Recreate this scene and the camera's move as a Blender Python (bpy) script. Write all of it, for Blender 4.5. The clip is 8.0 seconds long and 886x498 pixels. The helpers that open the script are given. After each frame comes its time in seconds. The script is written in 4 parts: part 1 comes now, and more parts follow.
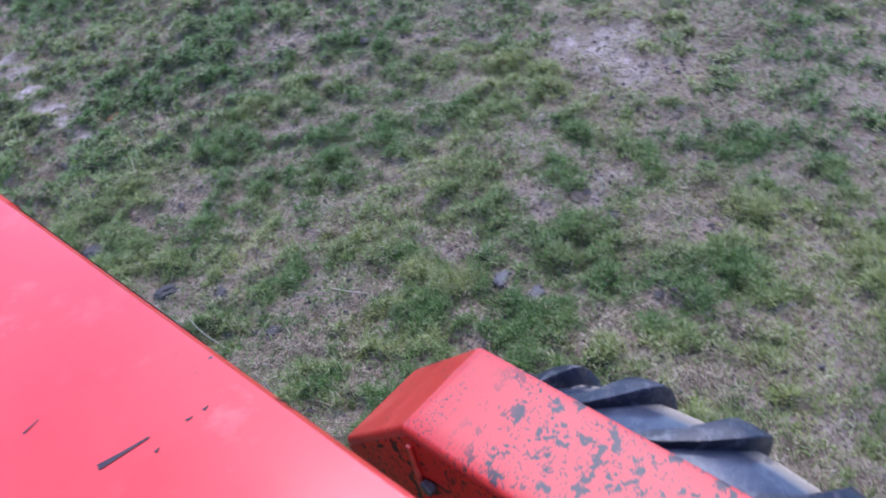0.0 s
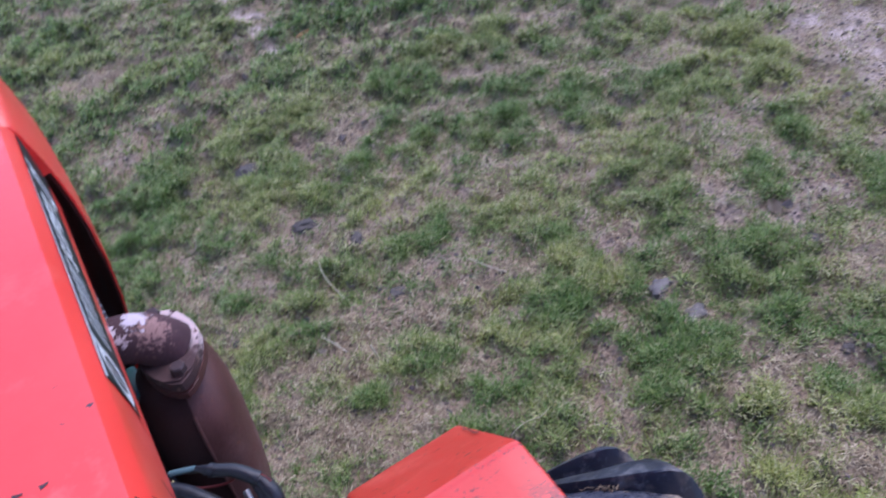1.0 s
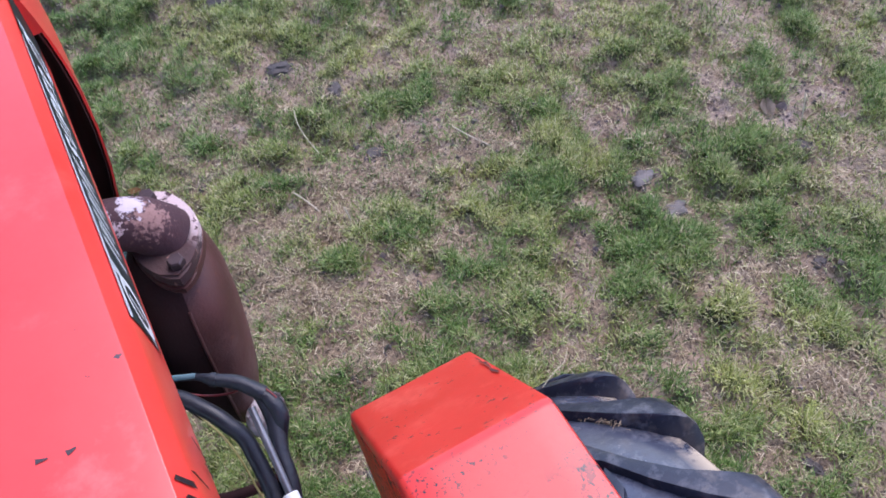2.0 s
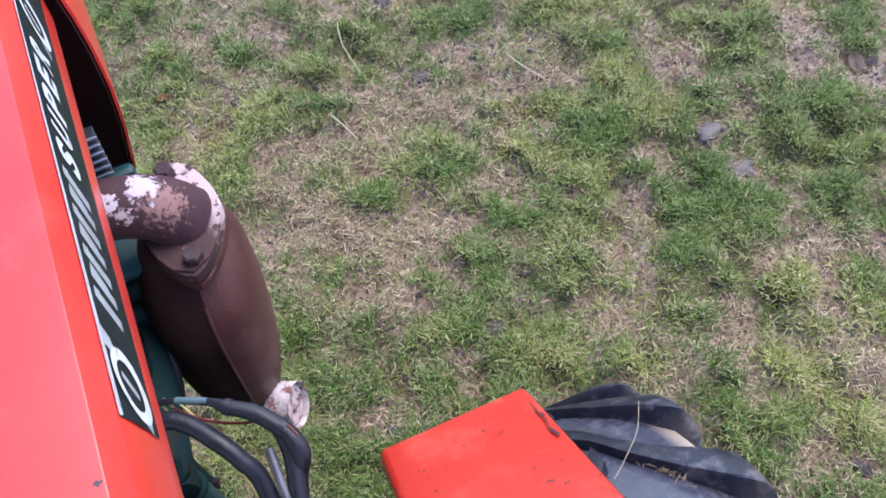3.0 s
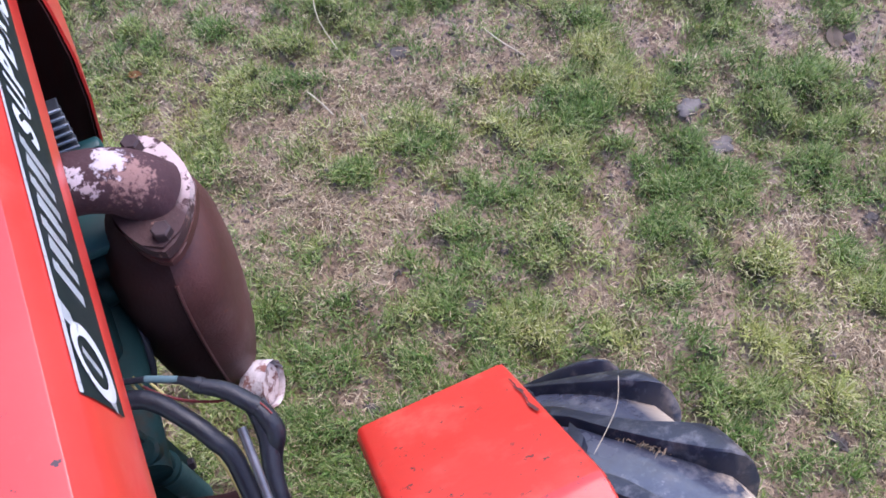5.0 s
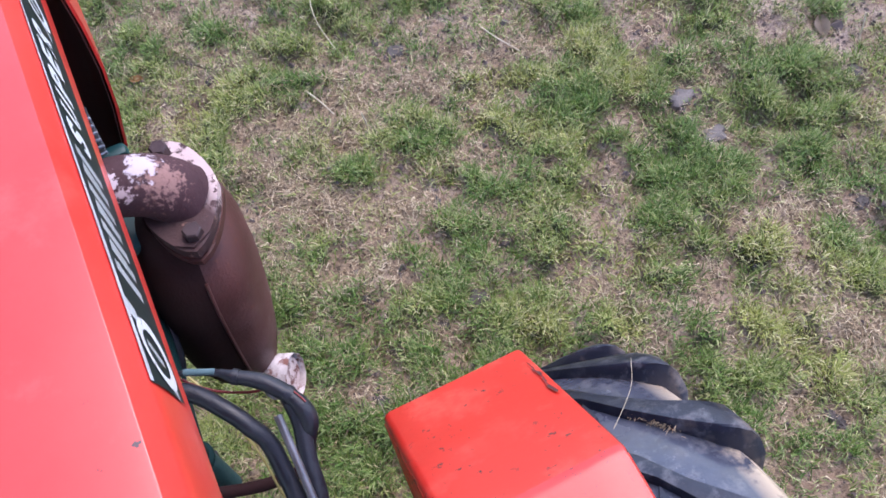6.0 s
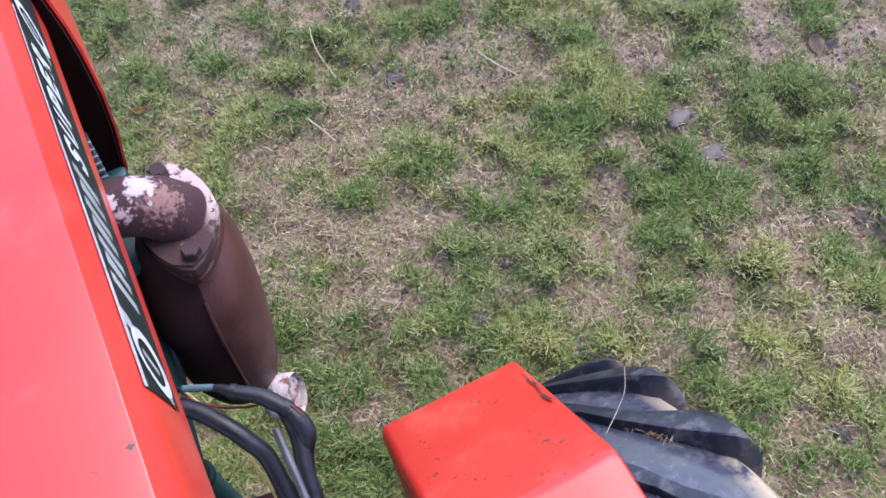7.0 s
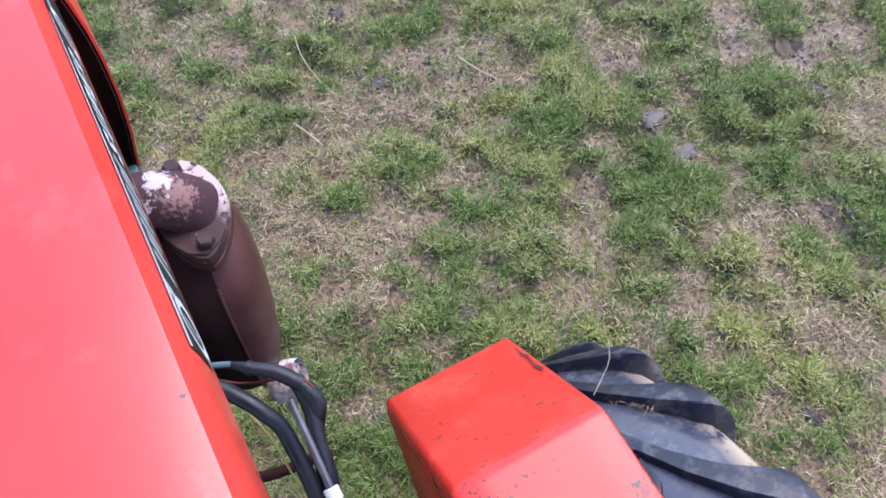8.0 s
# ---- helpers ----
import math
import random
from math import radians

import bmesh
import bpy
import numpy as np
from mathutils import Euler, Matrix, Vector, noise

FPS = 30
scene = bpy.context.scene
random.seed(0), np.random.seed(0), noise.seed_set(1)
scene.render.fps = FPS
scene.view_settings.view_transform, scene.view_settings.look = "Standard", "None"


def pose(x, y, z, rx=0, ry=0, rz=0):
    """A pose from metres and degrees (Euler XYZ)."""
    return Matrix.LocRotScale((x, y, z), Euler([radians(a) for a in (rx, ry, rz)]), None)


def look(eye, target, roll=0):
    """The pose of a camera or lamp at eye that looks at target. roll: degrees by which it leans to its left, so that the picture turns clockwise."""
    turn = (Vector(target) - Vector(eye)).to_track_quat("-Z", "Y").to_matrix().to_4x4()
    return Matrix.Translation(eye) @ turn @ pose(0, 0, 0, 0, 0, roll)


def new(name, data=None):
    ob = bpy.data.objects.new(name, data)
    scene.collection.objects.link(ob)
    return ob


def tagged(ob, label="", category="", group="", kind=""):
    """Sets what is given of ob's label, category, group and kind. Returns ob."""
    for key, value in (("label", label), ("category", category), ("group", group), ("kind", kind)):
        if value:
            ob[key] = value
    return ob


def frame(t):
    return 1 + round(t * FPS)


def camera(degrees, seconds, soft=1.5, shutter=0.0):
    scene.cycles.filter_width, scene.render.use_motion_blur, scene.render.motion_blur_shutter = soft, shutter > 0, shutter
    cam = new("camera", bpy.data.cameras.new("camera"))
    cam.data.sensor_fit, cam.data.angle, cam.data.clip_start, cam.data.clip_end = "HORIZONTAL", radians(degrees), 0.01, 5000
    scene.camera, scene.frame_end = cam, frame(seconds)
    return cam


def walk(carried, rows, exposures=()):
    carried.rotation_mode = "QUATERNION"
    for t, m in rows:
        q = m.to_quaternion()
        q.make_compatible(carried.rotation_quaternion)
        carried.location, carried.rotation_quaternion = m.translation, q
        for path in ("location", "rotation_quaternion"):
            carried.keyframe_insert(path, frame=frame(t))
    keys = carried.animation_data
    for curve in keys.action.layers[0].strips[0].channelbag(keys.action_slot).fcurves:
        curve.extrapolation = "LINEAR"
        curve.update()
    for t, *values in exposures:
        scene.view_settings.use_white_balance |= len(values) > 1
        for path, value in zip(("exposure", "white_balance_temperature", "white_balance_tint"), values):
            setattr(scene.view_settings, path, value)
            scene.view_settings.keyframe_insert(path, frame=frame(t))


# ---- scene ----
cam = camera(54.7, 8.0, soft=1.65, shutter=0.3)
PATH = [
    (0, (-0.056, -0.047, 1.675), (0.893, 1.105, 0.345), -13.2),
    (0.2, (0.016, -0.027, 1.635), (0.892, 1.198, 0.318), -11.9),
    (0.5, (0.142, -0.014, 1.59), (0.905, 1.289, 0.277), -12.7),
    (0.7, (0.189, 0.024, 1.553), (0.866, 1.379, 0.247), -14.3),
    (1, (0.192, 0.067, 1.531), (0.727, 1.454, 0.193), -14.6),
    (1.2, (0.189, 0.106, 1.522), (0.632, 1.412, 0.073), -14.2),
    (1.3, (0.19, 0.133, 1.52), (0.609, 1.38, 0.014), -13.4),
    (1.5, (0.194, 0.15, 1.544), (0.618, 1.322, -0.02), -10.9),
    (1.7, (0.189, 0.173, 1.545), (0.651, 1.303, -0.039), -8.4),
    (2, (0.176, 0.185, 1.553), (0.648, 1.281, -0.052), -6.9),
    (2.2, (0.187, 0.203, 1.558), (0.63, 1.26, -0.081), -6.6),
    (3.3, (0.223, 0.355, 1.502), (0.523, 1.287, -0.242), -6.0),
    (3.5, (0.224, 0.347, 1.512), (0.537, 1.281, -0.228), -5.4),
    (4, (0.226, 0.341, 1.501), (0.564, 1.262, -0.241), -4.3),
    (4.5, (0.226, 0.34, 1.504), (0.566, 1.243, -0.248), -4.0),
    (5, (0.223, 0.336, 1.497), (0.563, 1.224, -0.263), -4.2),
    (5.2, (0.208, 0.358, 1.509), (0.558, 1.204, -0.269), -3.3),
    (6.3, (0.197, 0.31, 1.529), (0.554, 1.203, -0.225), -5.4),
    (6.5, (0.198, 0.302, 1.523), (0.563, 1.211, -0.22), -5.7),
    (7, (0.2, 0.309, 1.532), (0.564, 1.238, -0.201), -6.4),
    (7.5, (0.183, 0.3, 1.536), (0.565, 1.231, -0.192), -5.5),
    (8, (0.165, 0.274, 1.575), (0.583, 1.193, -0.151), -4.6),
]
walk(cam, [(t, look(eye, target, roll)) for t, eye, target, roll in PATH],
     exposures=[(0.0, 0.99, 5400, 22), (0.5, 0.88, 5700, 30), (1.0, 1.01, 5850, 26), (1.5, 1.16, 6150, 25), (2.0, 1.24, 6250, 24), (3.5, 1.50, 6450, 18), (4.5, 1.48, 6350, 26), (6.5, 1.42, 6500, 21), (8.0, 1.45, 6350, 19)])


# ---------------------------------------------------------------- world, sun
world = bpy.data.worlds.new("world")
scene.world = world
world.use_nodes = True
wn = world.node_tree
bg = wn.nodes["Background"]
sky = wn.nodes.new("ShaderNodeTexSky")
sky.sky_type = "NISHITA"
sky.sun_disc = False
sky.sun_elevation, sky.sun_rotation = radians(59), radians(60)
sky.air_density, sky.dust_density, sky.ozone_density = 1.0, 0.8, 1.5
wn.links.new(sky.outputs[0], bg.inputs[0])
bg.inputs[1].default_value = 0.15 * 1.08
sun_data = bpy.data.lights.new("sun", "SUN")
sun_data.energy, sun_data.angle, sun_data.color = 1.05, radians(40), (1.0, 0.97, 0.94)
sun = new("sun", sun_data)
sun.matrix_world = look((4.2, 2.4, 8.2), (0, 0, 0))


# ---------------------------------------------------------------- materials
def mix_colour(nt, fac, a, b):
    n = nt.nodes.new("ShaderNodeMix")
    n.data_type = "RGBA"
    for socket, value in ((n.inputs[0], fac), (n.inputs[6], a), (n.inputs[7], b)):
        if hasattr(value, "is_output"):
            nt.links.new(value, socket)
        elif isinstance(value, (int, float)):
            socket.default_value = value
        else:
            socket.default_value = (*value, 1)
    return n.outputs[2]


def noise_out(nt, scale, detail=4.0, rough=0.6, stretch=None, offset=(0, 0, 0)):
    tc = nt.nodes.new("ShaderNodeTexCoord")
    mp = nt.nodes.new("ShaderNodeMapping")
    mp.inputs["Location"].default_value = offset
    mp.inputs["Scale"].default_value = stretch or (1, 1, 1)
    nt.links.new(tc.outputs["Object"], mp.inputs[0])
    n = nt.nodes.new("ShaderNodeTexNoise")
    n.inputs["Scale"].default_value, n.inputs["Detail"].default_value, n.inputs["Roughness"].default_value = scale, detail, rough
    nt.links.new(mp.outputs[0], n.inputs["Vector"])
    return n.outputs["Fac"]


def ramp(nt, fac, low, high, out_low=0.0, out_high=1.0):
    n = nt.nodes.new("ShaderNodeMapRange")
    n.inputs[1].default_value, n.inputs[2].default_value = low, high
    n.inputs[3].default_value, n.inputs[4].default_value = out_low, out_high
    nt.links.new(fac, n.inputs[0])
    return n.outputs[0]


def times(nt, a, b):
    n = nt.nodes.new("ShaderNodeMath")
    n.operation = "MULTIPLY"
    nt.links.new(a, n.inputs[0])
    nt.links.new(b, n.inputs[1])
    return n.outputs[0]


def surface(name, dark, light, scale=9.0, rough=(0.4, 0.6), metal=0.0, bump=0.15, bump_scale=160.0, flakes=(), coat=0.0, specular=0.5, coat_rough=0.15, crust=None, lit_dust=None):
    """Two-scale coloured surface; flakes: rows of (colour, noise scale, low, high, region scale, region low, region
    high);
    crust: a coat on one side of the thing: (colour, direction, from, to, noise scale, low, high), or, where from > to,
    ragged patches round a place: (colour, place, outer radius, inner radius, noise scale, low, high);
    lit_dust: dirt in the tread's grooves that also puts the flanks' light into colour: (colour, full inside this
    radius, none outside this one, noise scale)."""
    m = bpy.data.materials.new(name)
    m.use_nodes = True
    nt = m.node_tree
    p = nt.nodes["Principled BSDF"]
    broad = noise_out(nt, scale, 5)
    fine = noise_out(nt, scale * 14, 3)
    colour = mix_colour(nt, ramp(nt, broad, 0.3, 0.7), dark, light)
    colour = mix_colour(nt, ramp(nt, fine, 0.35, 0.75, 0.0, 0.35), colour, light)
    rough_out = ramp(nt, broad, 0.3, 0.7, rough[0], rough[1])
    for i, (tone, s, lo, hi, rs, rlo, rhi) in enumerate(flakes):
        mask = ramp(nt, noise_out(nt, s, 6, 0.65, offset=(3.1 * i + 1.7, 0.4, 2.2)), lo, hi)
        region = ramp(nt, noise_out(nt, rs, 2, 0.5, offset=(7.3 + i, 5.1, 0.9)), rlo, rhi)
        colour = mix_colour(nt, times(nt, mask, region), colour, tone)
    if lit_dust:
        tone, inner, outer, s = lit_dust
        tc = nt.nodes.new("ShaderNodeTexCoord")
        flat = nt.nodes.new("ShaderNodeMapping")
        flat.inputs["Scale"].default_value = (0, 1, 1)
        away = nt.nodes.new("ShaderNodeVectorMath")
        away.operation = "DISTANCE"
        away.inputs[1].default_value = (0, 0.20, 0.425)
        nt.links.new(tc.outputs["Object"], flat.inputs[0])
        nt.links.new(flat.outputs[0], away.inputs[0])
        low = times(nt, ramp(nt, away.outputs["Value"], inner, outer, 1.0, 0.0), ramp(nt, noise_out(nt, s, 6, 0.65), 0.36, 0.56))
        colour = mix_colour(nt, low, colour, tone)
    for tone, slope, low, high, s, lo, hi in ([crust] if crust and not isinstance(crust, list) else crust or []):
        tc = nt.nodes.new("ShaderNodeTexCoord")
        dot = nt.nodes.new("ShaderNodeVectorMath")
        dot.operation = "DISTANCE" if low > high else "DOT_PRODUCT"
        dot.inputs[1].default_value = slope
        nt.links.new(tc.outputs["Object"], dot.inputs[0])
        near = ramp(nt, dot.outputs["Value"], low, high)
        if low > high:
            ragged = nt.nodes.new("ShaderNodeMath")
            ragged.operation = "MULTIPLY_ADD"
            nt.links.new(near, ragged.inputs[0])
            ragged.inputs[1].default_value = 0.45
            nt.links.new(noise_out(nt, s, 6, 0.65, offset=(slope[0] * 90, 0, 0)), ragged.inputs[2])
            coat_mask = ramp(nt, ragged.outputs[0], lo, hi)
        else:
            coat_mask = times(nt, near, ramp(nt, noise_out(nt, s, 6, 0.65), lo, hi))
        colour = mix_colour(nt, coat_mask, colour, tone)
    nt.links.new(colour, p.inputs["Base Color"])
    nt.links.new(rough_out, p.inputs["Roughness"])
    p.inputs["Metallic"].default_value = metal
    p.inputs["Specular IOR Level"].default_value = specular
    p.inputs["Coat Weight"].default_value = coat
    p.inputs["Coat Roughness"].default_value = coat_rough
    p.inputs["Coat IOR"].default_value = 1.65
    if bump:
        b = nt.nodes.new("ShaderNodeBump")
        b.inputs["Strength"].default_value, b.inputs["Distance"].default_value = bump, 0.002
        nt.links.new(noise_out(nt, bump_scale, 5), b.inputs["Height"])
        nt.links.new(b.outputs[0], p.inputs["Normal"])
    return m


GREY_CHIP = (0.050, 0.026, 0.030)
hood_red = surface("hood_red", (0.80, 0.040, 0.030), (0.88, 0.060, 0.046), 5, (0.28, 0.42), bump=0.03, bump_scale=90, coat=0.40, specular=0.45, coat_rough=0.18,
                   flakes=[((0.9, 0.16, 0.13), 14, 0.55, 0.75, 4, 0.4, 0.6), (GREY_CHIP, 38, 0.70, 0.72, 6, 0.5, 0.6)])
fender_red = surface("fender_red", (0.58, 0.020, 0.011), (0.70, 0.034, 0.019), 8, (0.3, 0.5), bump=0.06, bump_scale=120, coat=0.35, specular=0.55, coat_rough=0.25,
                     flakes=[((0.85, 0.13, 0.09), 22, 0.5, 0.7, 9, 0.4, 0.6), ((0.04, 0.022, 0.022), 120, 0.63, 0.65, 14, 0.42, 0.52)])
fender_worn = surface("fender_worn", (0.66, 0.034, 0.024), (0.76, 0.060, 0.046), 9, (0.35, 0.5), bump=0.08, bump_scale=120, coat=0.22, specular=0.40, coat_rough=0.22,
                      flakes=[(GREY_CHIP, 85, 0.62, 0.64, 12, 0.44, 0.56), (GREY_CHIP, 260, 0.58, 0.60, 20, 0.42, 0.54)], crust=(GREY_CHIP, (0.1, -1.0, 0.0), -0.355, -0.30, 58, 0.555, 0.575))
fender_side = surface("fender_side", (0.62, 0.022, 0.014), (0.74, 0.036, 0.022), 8, (0.35, 0.55), bump=0.08, bump_scale=120, specular=0.25,
                      flakes=[((0.035, 0.014, 0.014), 60, 0.545, 0.565, 12, 0.42, 0.50), ((0.03, 0.014, 0.014), 150, 0.565, 0.585, 16, 0.40, 0.50)])
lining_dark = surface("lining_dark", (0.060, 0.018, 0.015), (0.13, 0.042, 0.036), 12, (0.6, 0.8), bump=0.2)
engine_green = surface("engine_green", (0.003, 0.0135, 0.0145), (0.0075, 0.030, 0.030), 11, (0.5, 0.75), bump=0.4, bump_scale=110, specular=0.12,
                       flakes=[((0.02, 0.016, 0.012), 30, 0.52, 0.66, 6, 0.4, 0.6)])
cover_teal = surface("cover_teal", (0.010, 0.058, 0.060), (0.018, 0.085, 0.085), 10, (0.35, 0.5), bump=0.1)
corroded_green = surface("corroded_green", (0.01, 0.04, 0.045), (0.02, 0.07, 0.07), 18, (0.4, 0.7), bump=0.3, flakes=[((0.42, 0.45, 0.52), 70, 0.55, 0.62, 20, 0.45, 0.6)])
# fin bodies darkened to put the shade of the gaps between them into colour
fin_shaded = surface("fin_shaded", (0.03, 0.034, 0.042), (0.07, 0.076, 0.09), 30, (0.5, 0.7), metal=0.2, bump=0.2)
fin_metal = surface("fin_metal", (0.26, 0.28, 0.33), (0.44, 0.47, 0.53), 30, (0.45, 0.65), metal=0.4, bump=0.2)
rust_pipe = surface("rust_pipe", (0.038, 0.016, 0.020), (0.078, 0.035, 0.040), 16, (0.6, 0.78), bump=0.6, bump_scale=150, specular=0.3,
                    flakes=[((0.20, 0.09, 0.075), 95, 0.60, 0.66, 13, 0.48, 0.6)],
                    crust=[((0.30, 0.165, 0.145), (0.1385, 0.775, 0.947), 0.040, 0.008, 190, 0.80, 0.92),
                           ((0.62, 0.50, 0.53), (0.100, 0.782, 0.962), 0.022, 0.004, 190, 0.84, 0.90), ((0.52, 0.38, 0.39), (0.107, 0.771, 0.955), 0.016, 0.002, 210, 0.82, 0.90),
                           ((0.57, 0.48, 0.52), (0.1275, 0.790, 0.960), 0.027, 0.002, 150, 0.74, 0.82)])
rust_flange = surface("rust_flange", (0.042, 0.018, 0.019), (0.085, 0.038, 0.037), 22, (0.6, 0.8), bump=0.5, bump_scale=220,
                      flakes=[((0.32, 0.17, 0.13), 90, 0.58, 0.65, 30, 0.45, 0.58)], crust=((0.64, 0.48, 0.46), (1.0, 0.45, 0.0), 0.500, 0.522, 85, 0.42, 0.48))
rust_shell = surface("rust_shell", (0.056, 0.0185, 0.0165), (0.125, 0.044, 0.038), 14, (0.42, 0.62), bump=0.35, bump_scale=300, specular=0.45,
                     flakes=[((0.19, 0.095, 0.085), 16, 0.50, 0.72, 8, 0.45, 0.65), ((0.17, 0.05, 0.025), 160, 0.62, 0.7, 20, 0.4, 0.6)])
# darker copy of rust_shell: the inner half's shade put into its colour
rust_darkened = surface("rust_darkened", (0.021, 0.0080, 0.0080), (0.042, 0.016, 0.0150), 14, (0.7, 0.85), bump=0.3, bump_scale=300, specular=0.2)
ash_white = surface("ash_white", (0.42, 0.34, 0.33), (0.78, 0.70, 0.69), 60, (0.6, 0.8), bump=0.5, flakes=[((0.24, 0.10, 0.08), 75, 0.50, 0.58, 25, 0.38, 0.55)])
ash_pink = surface("ash_pink", (0.42, 0.28, 0.25), (0.68, 0.55, 0.52), 60, (0.7, 0.85), bump=0.4, flakes=[((0.16, 0.06, 0.05), 90, 0.48, 0.56, 40, 0.4, 0.55)])
rubber_hose = surface("rubber_hose", (0.008, 0.009, 0.014), (0.020, 0.022, 0.032), 45, (0.32, 0.55), bump=0.35, bump_scale=220)
wire_red = surface("wire_red", (0.22, 0.03, 0.03), (0.30, 0.05, 0.045), 30, (0.4, 0.5), bump=0)
wire_yellow = surface("wire_yellow", (0.38, 0.30, 0.09), (0.48, 0.40, 0.15), 30, (0.4, 0.5), bump=0)
wire_blue = surface("wire_blue", (0.06, 0.13, 0.15), (0.12, 0.2, 0.22), 30, (0.4, 0.5), bump=0)
steel_rod = surface("steel_rod", (0.10, 0.10, 0.11), (0.20, 0.20, 0.22), 40, (0.3, 0.5), metal=0.7, bump=0.1)
white_plastic = surface("white_plastic", (0.7, 0.7, 0.7), (0.8, 0.8, 0.8), 30, (0.4, 0.5), bump=0)
bolt_metal = surface("bolt_metal", (0.042, 0.024, 0.027), (0.085, 0.055, 0.058), 60, (0.45, 0.6), metal=0.4, bump=0.2)
decal_dark = surface("decal_dark", (0.005, 0.013, 0.018), (0.010, 0.023, 0.029), 20, (0.35, 0.5), bump=0.03, specular=0.25)
decal_white = surface("decal_white", (0.62, 0.66, 0.68), (0.8, 0.83, 0.84), 30, (0.35, 0.5), bump=0.03,
                      flakes=[((0.05, 0.07, 0.08), 120, 0.62, 0.66, 30, 0.45, 0.6)])
# grey groove dirt here also stands in for light on the tread's flanks
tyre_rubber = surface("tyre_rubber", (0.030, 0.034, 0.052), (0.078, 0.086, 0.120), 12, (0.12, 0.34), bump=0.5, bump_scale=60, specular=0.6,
                      flakes=[((0.24, 0.19, 0.15), 16, 0.56, 0.68, 6, 0.45, 0.6), ((0.15, 0.15, 0.165), 60, 0.5, 0.7, 10, 0.4, 0.6)], crust=((0.58, 0.46, 0.34), (1, 0, 0), 0.470, 0.492, 26, 0.32, 0.43), lit_dust=((0.072, 0.076, 0.098), 0.402, 0.4215, 9))
lug_rubber = surface("lug_rubber", (0.008, 0.0095, 0.018), (0.022, 0.026, 0.045), 14, (0.30, 0.48), bump=0.35, bump_scale=120, specular=0.5,
                     flakes=[((0.20, 0.165, 0.14), 26, 0.58, 0.70, 9, 0.42, 0.6), ((0.13, 0.13, 0.145), 60, 0.50, 0.68, 10, 0.4, 0.6)], crust=((0.32, 0.25, 0.20), (1, 0, 0), 0.495, 0.525, 40, 0.46, 0.62))
rim_grey = surface("rim_grey", (0.3, 0.28, 0.26), (0.45, 0.43, 0.4), 10, (0.5, 0.7), bump=0.15)
clod_earth = surface("clod_earth", (0.034, 0.027, 0.023), (0.11, 0.088, 0.074), 40, (0.6, 0.85), bump=0.6, bump_scale=150)
mud_wet = surface("mud_wet", (0.075, 0.060, 0.052), (0.16, 0.132, 0.115), 45, (0.35, 0.6), bump=0.7, bump_scale=170)
crumb_earth = surface("crumb_earth", (0.07, 0.05, 0.044), (0.20, 0.15, 0.13), 60, (0.75, 0.9), bump=0.4)
straw_dry = surface("straw_dry", (0.42, 0.34, 0.22), (0.6, 0.5, 0.36), 40, (0.6, 0.8), bump=0)
straw_brown = surface("straw_brown", (0.18, 0.13, 0.08), (0.44, 0.33, 0.21), 160, (0.6, 0.8), bump=0)
leaf_brown = surface("leaf_brown", (0.22, 0.16, 0.11), (0.34, 0.26, 0.19), 30, (0.5, 0.7), bump=0.2)
leaf_orange = surface("leaf_orange", (0.34, 0.15, 0.05), (0.45, 0.22, 0.09), 30, (0.5, 0.7), bump=0.2)


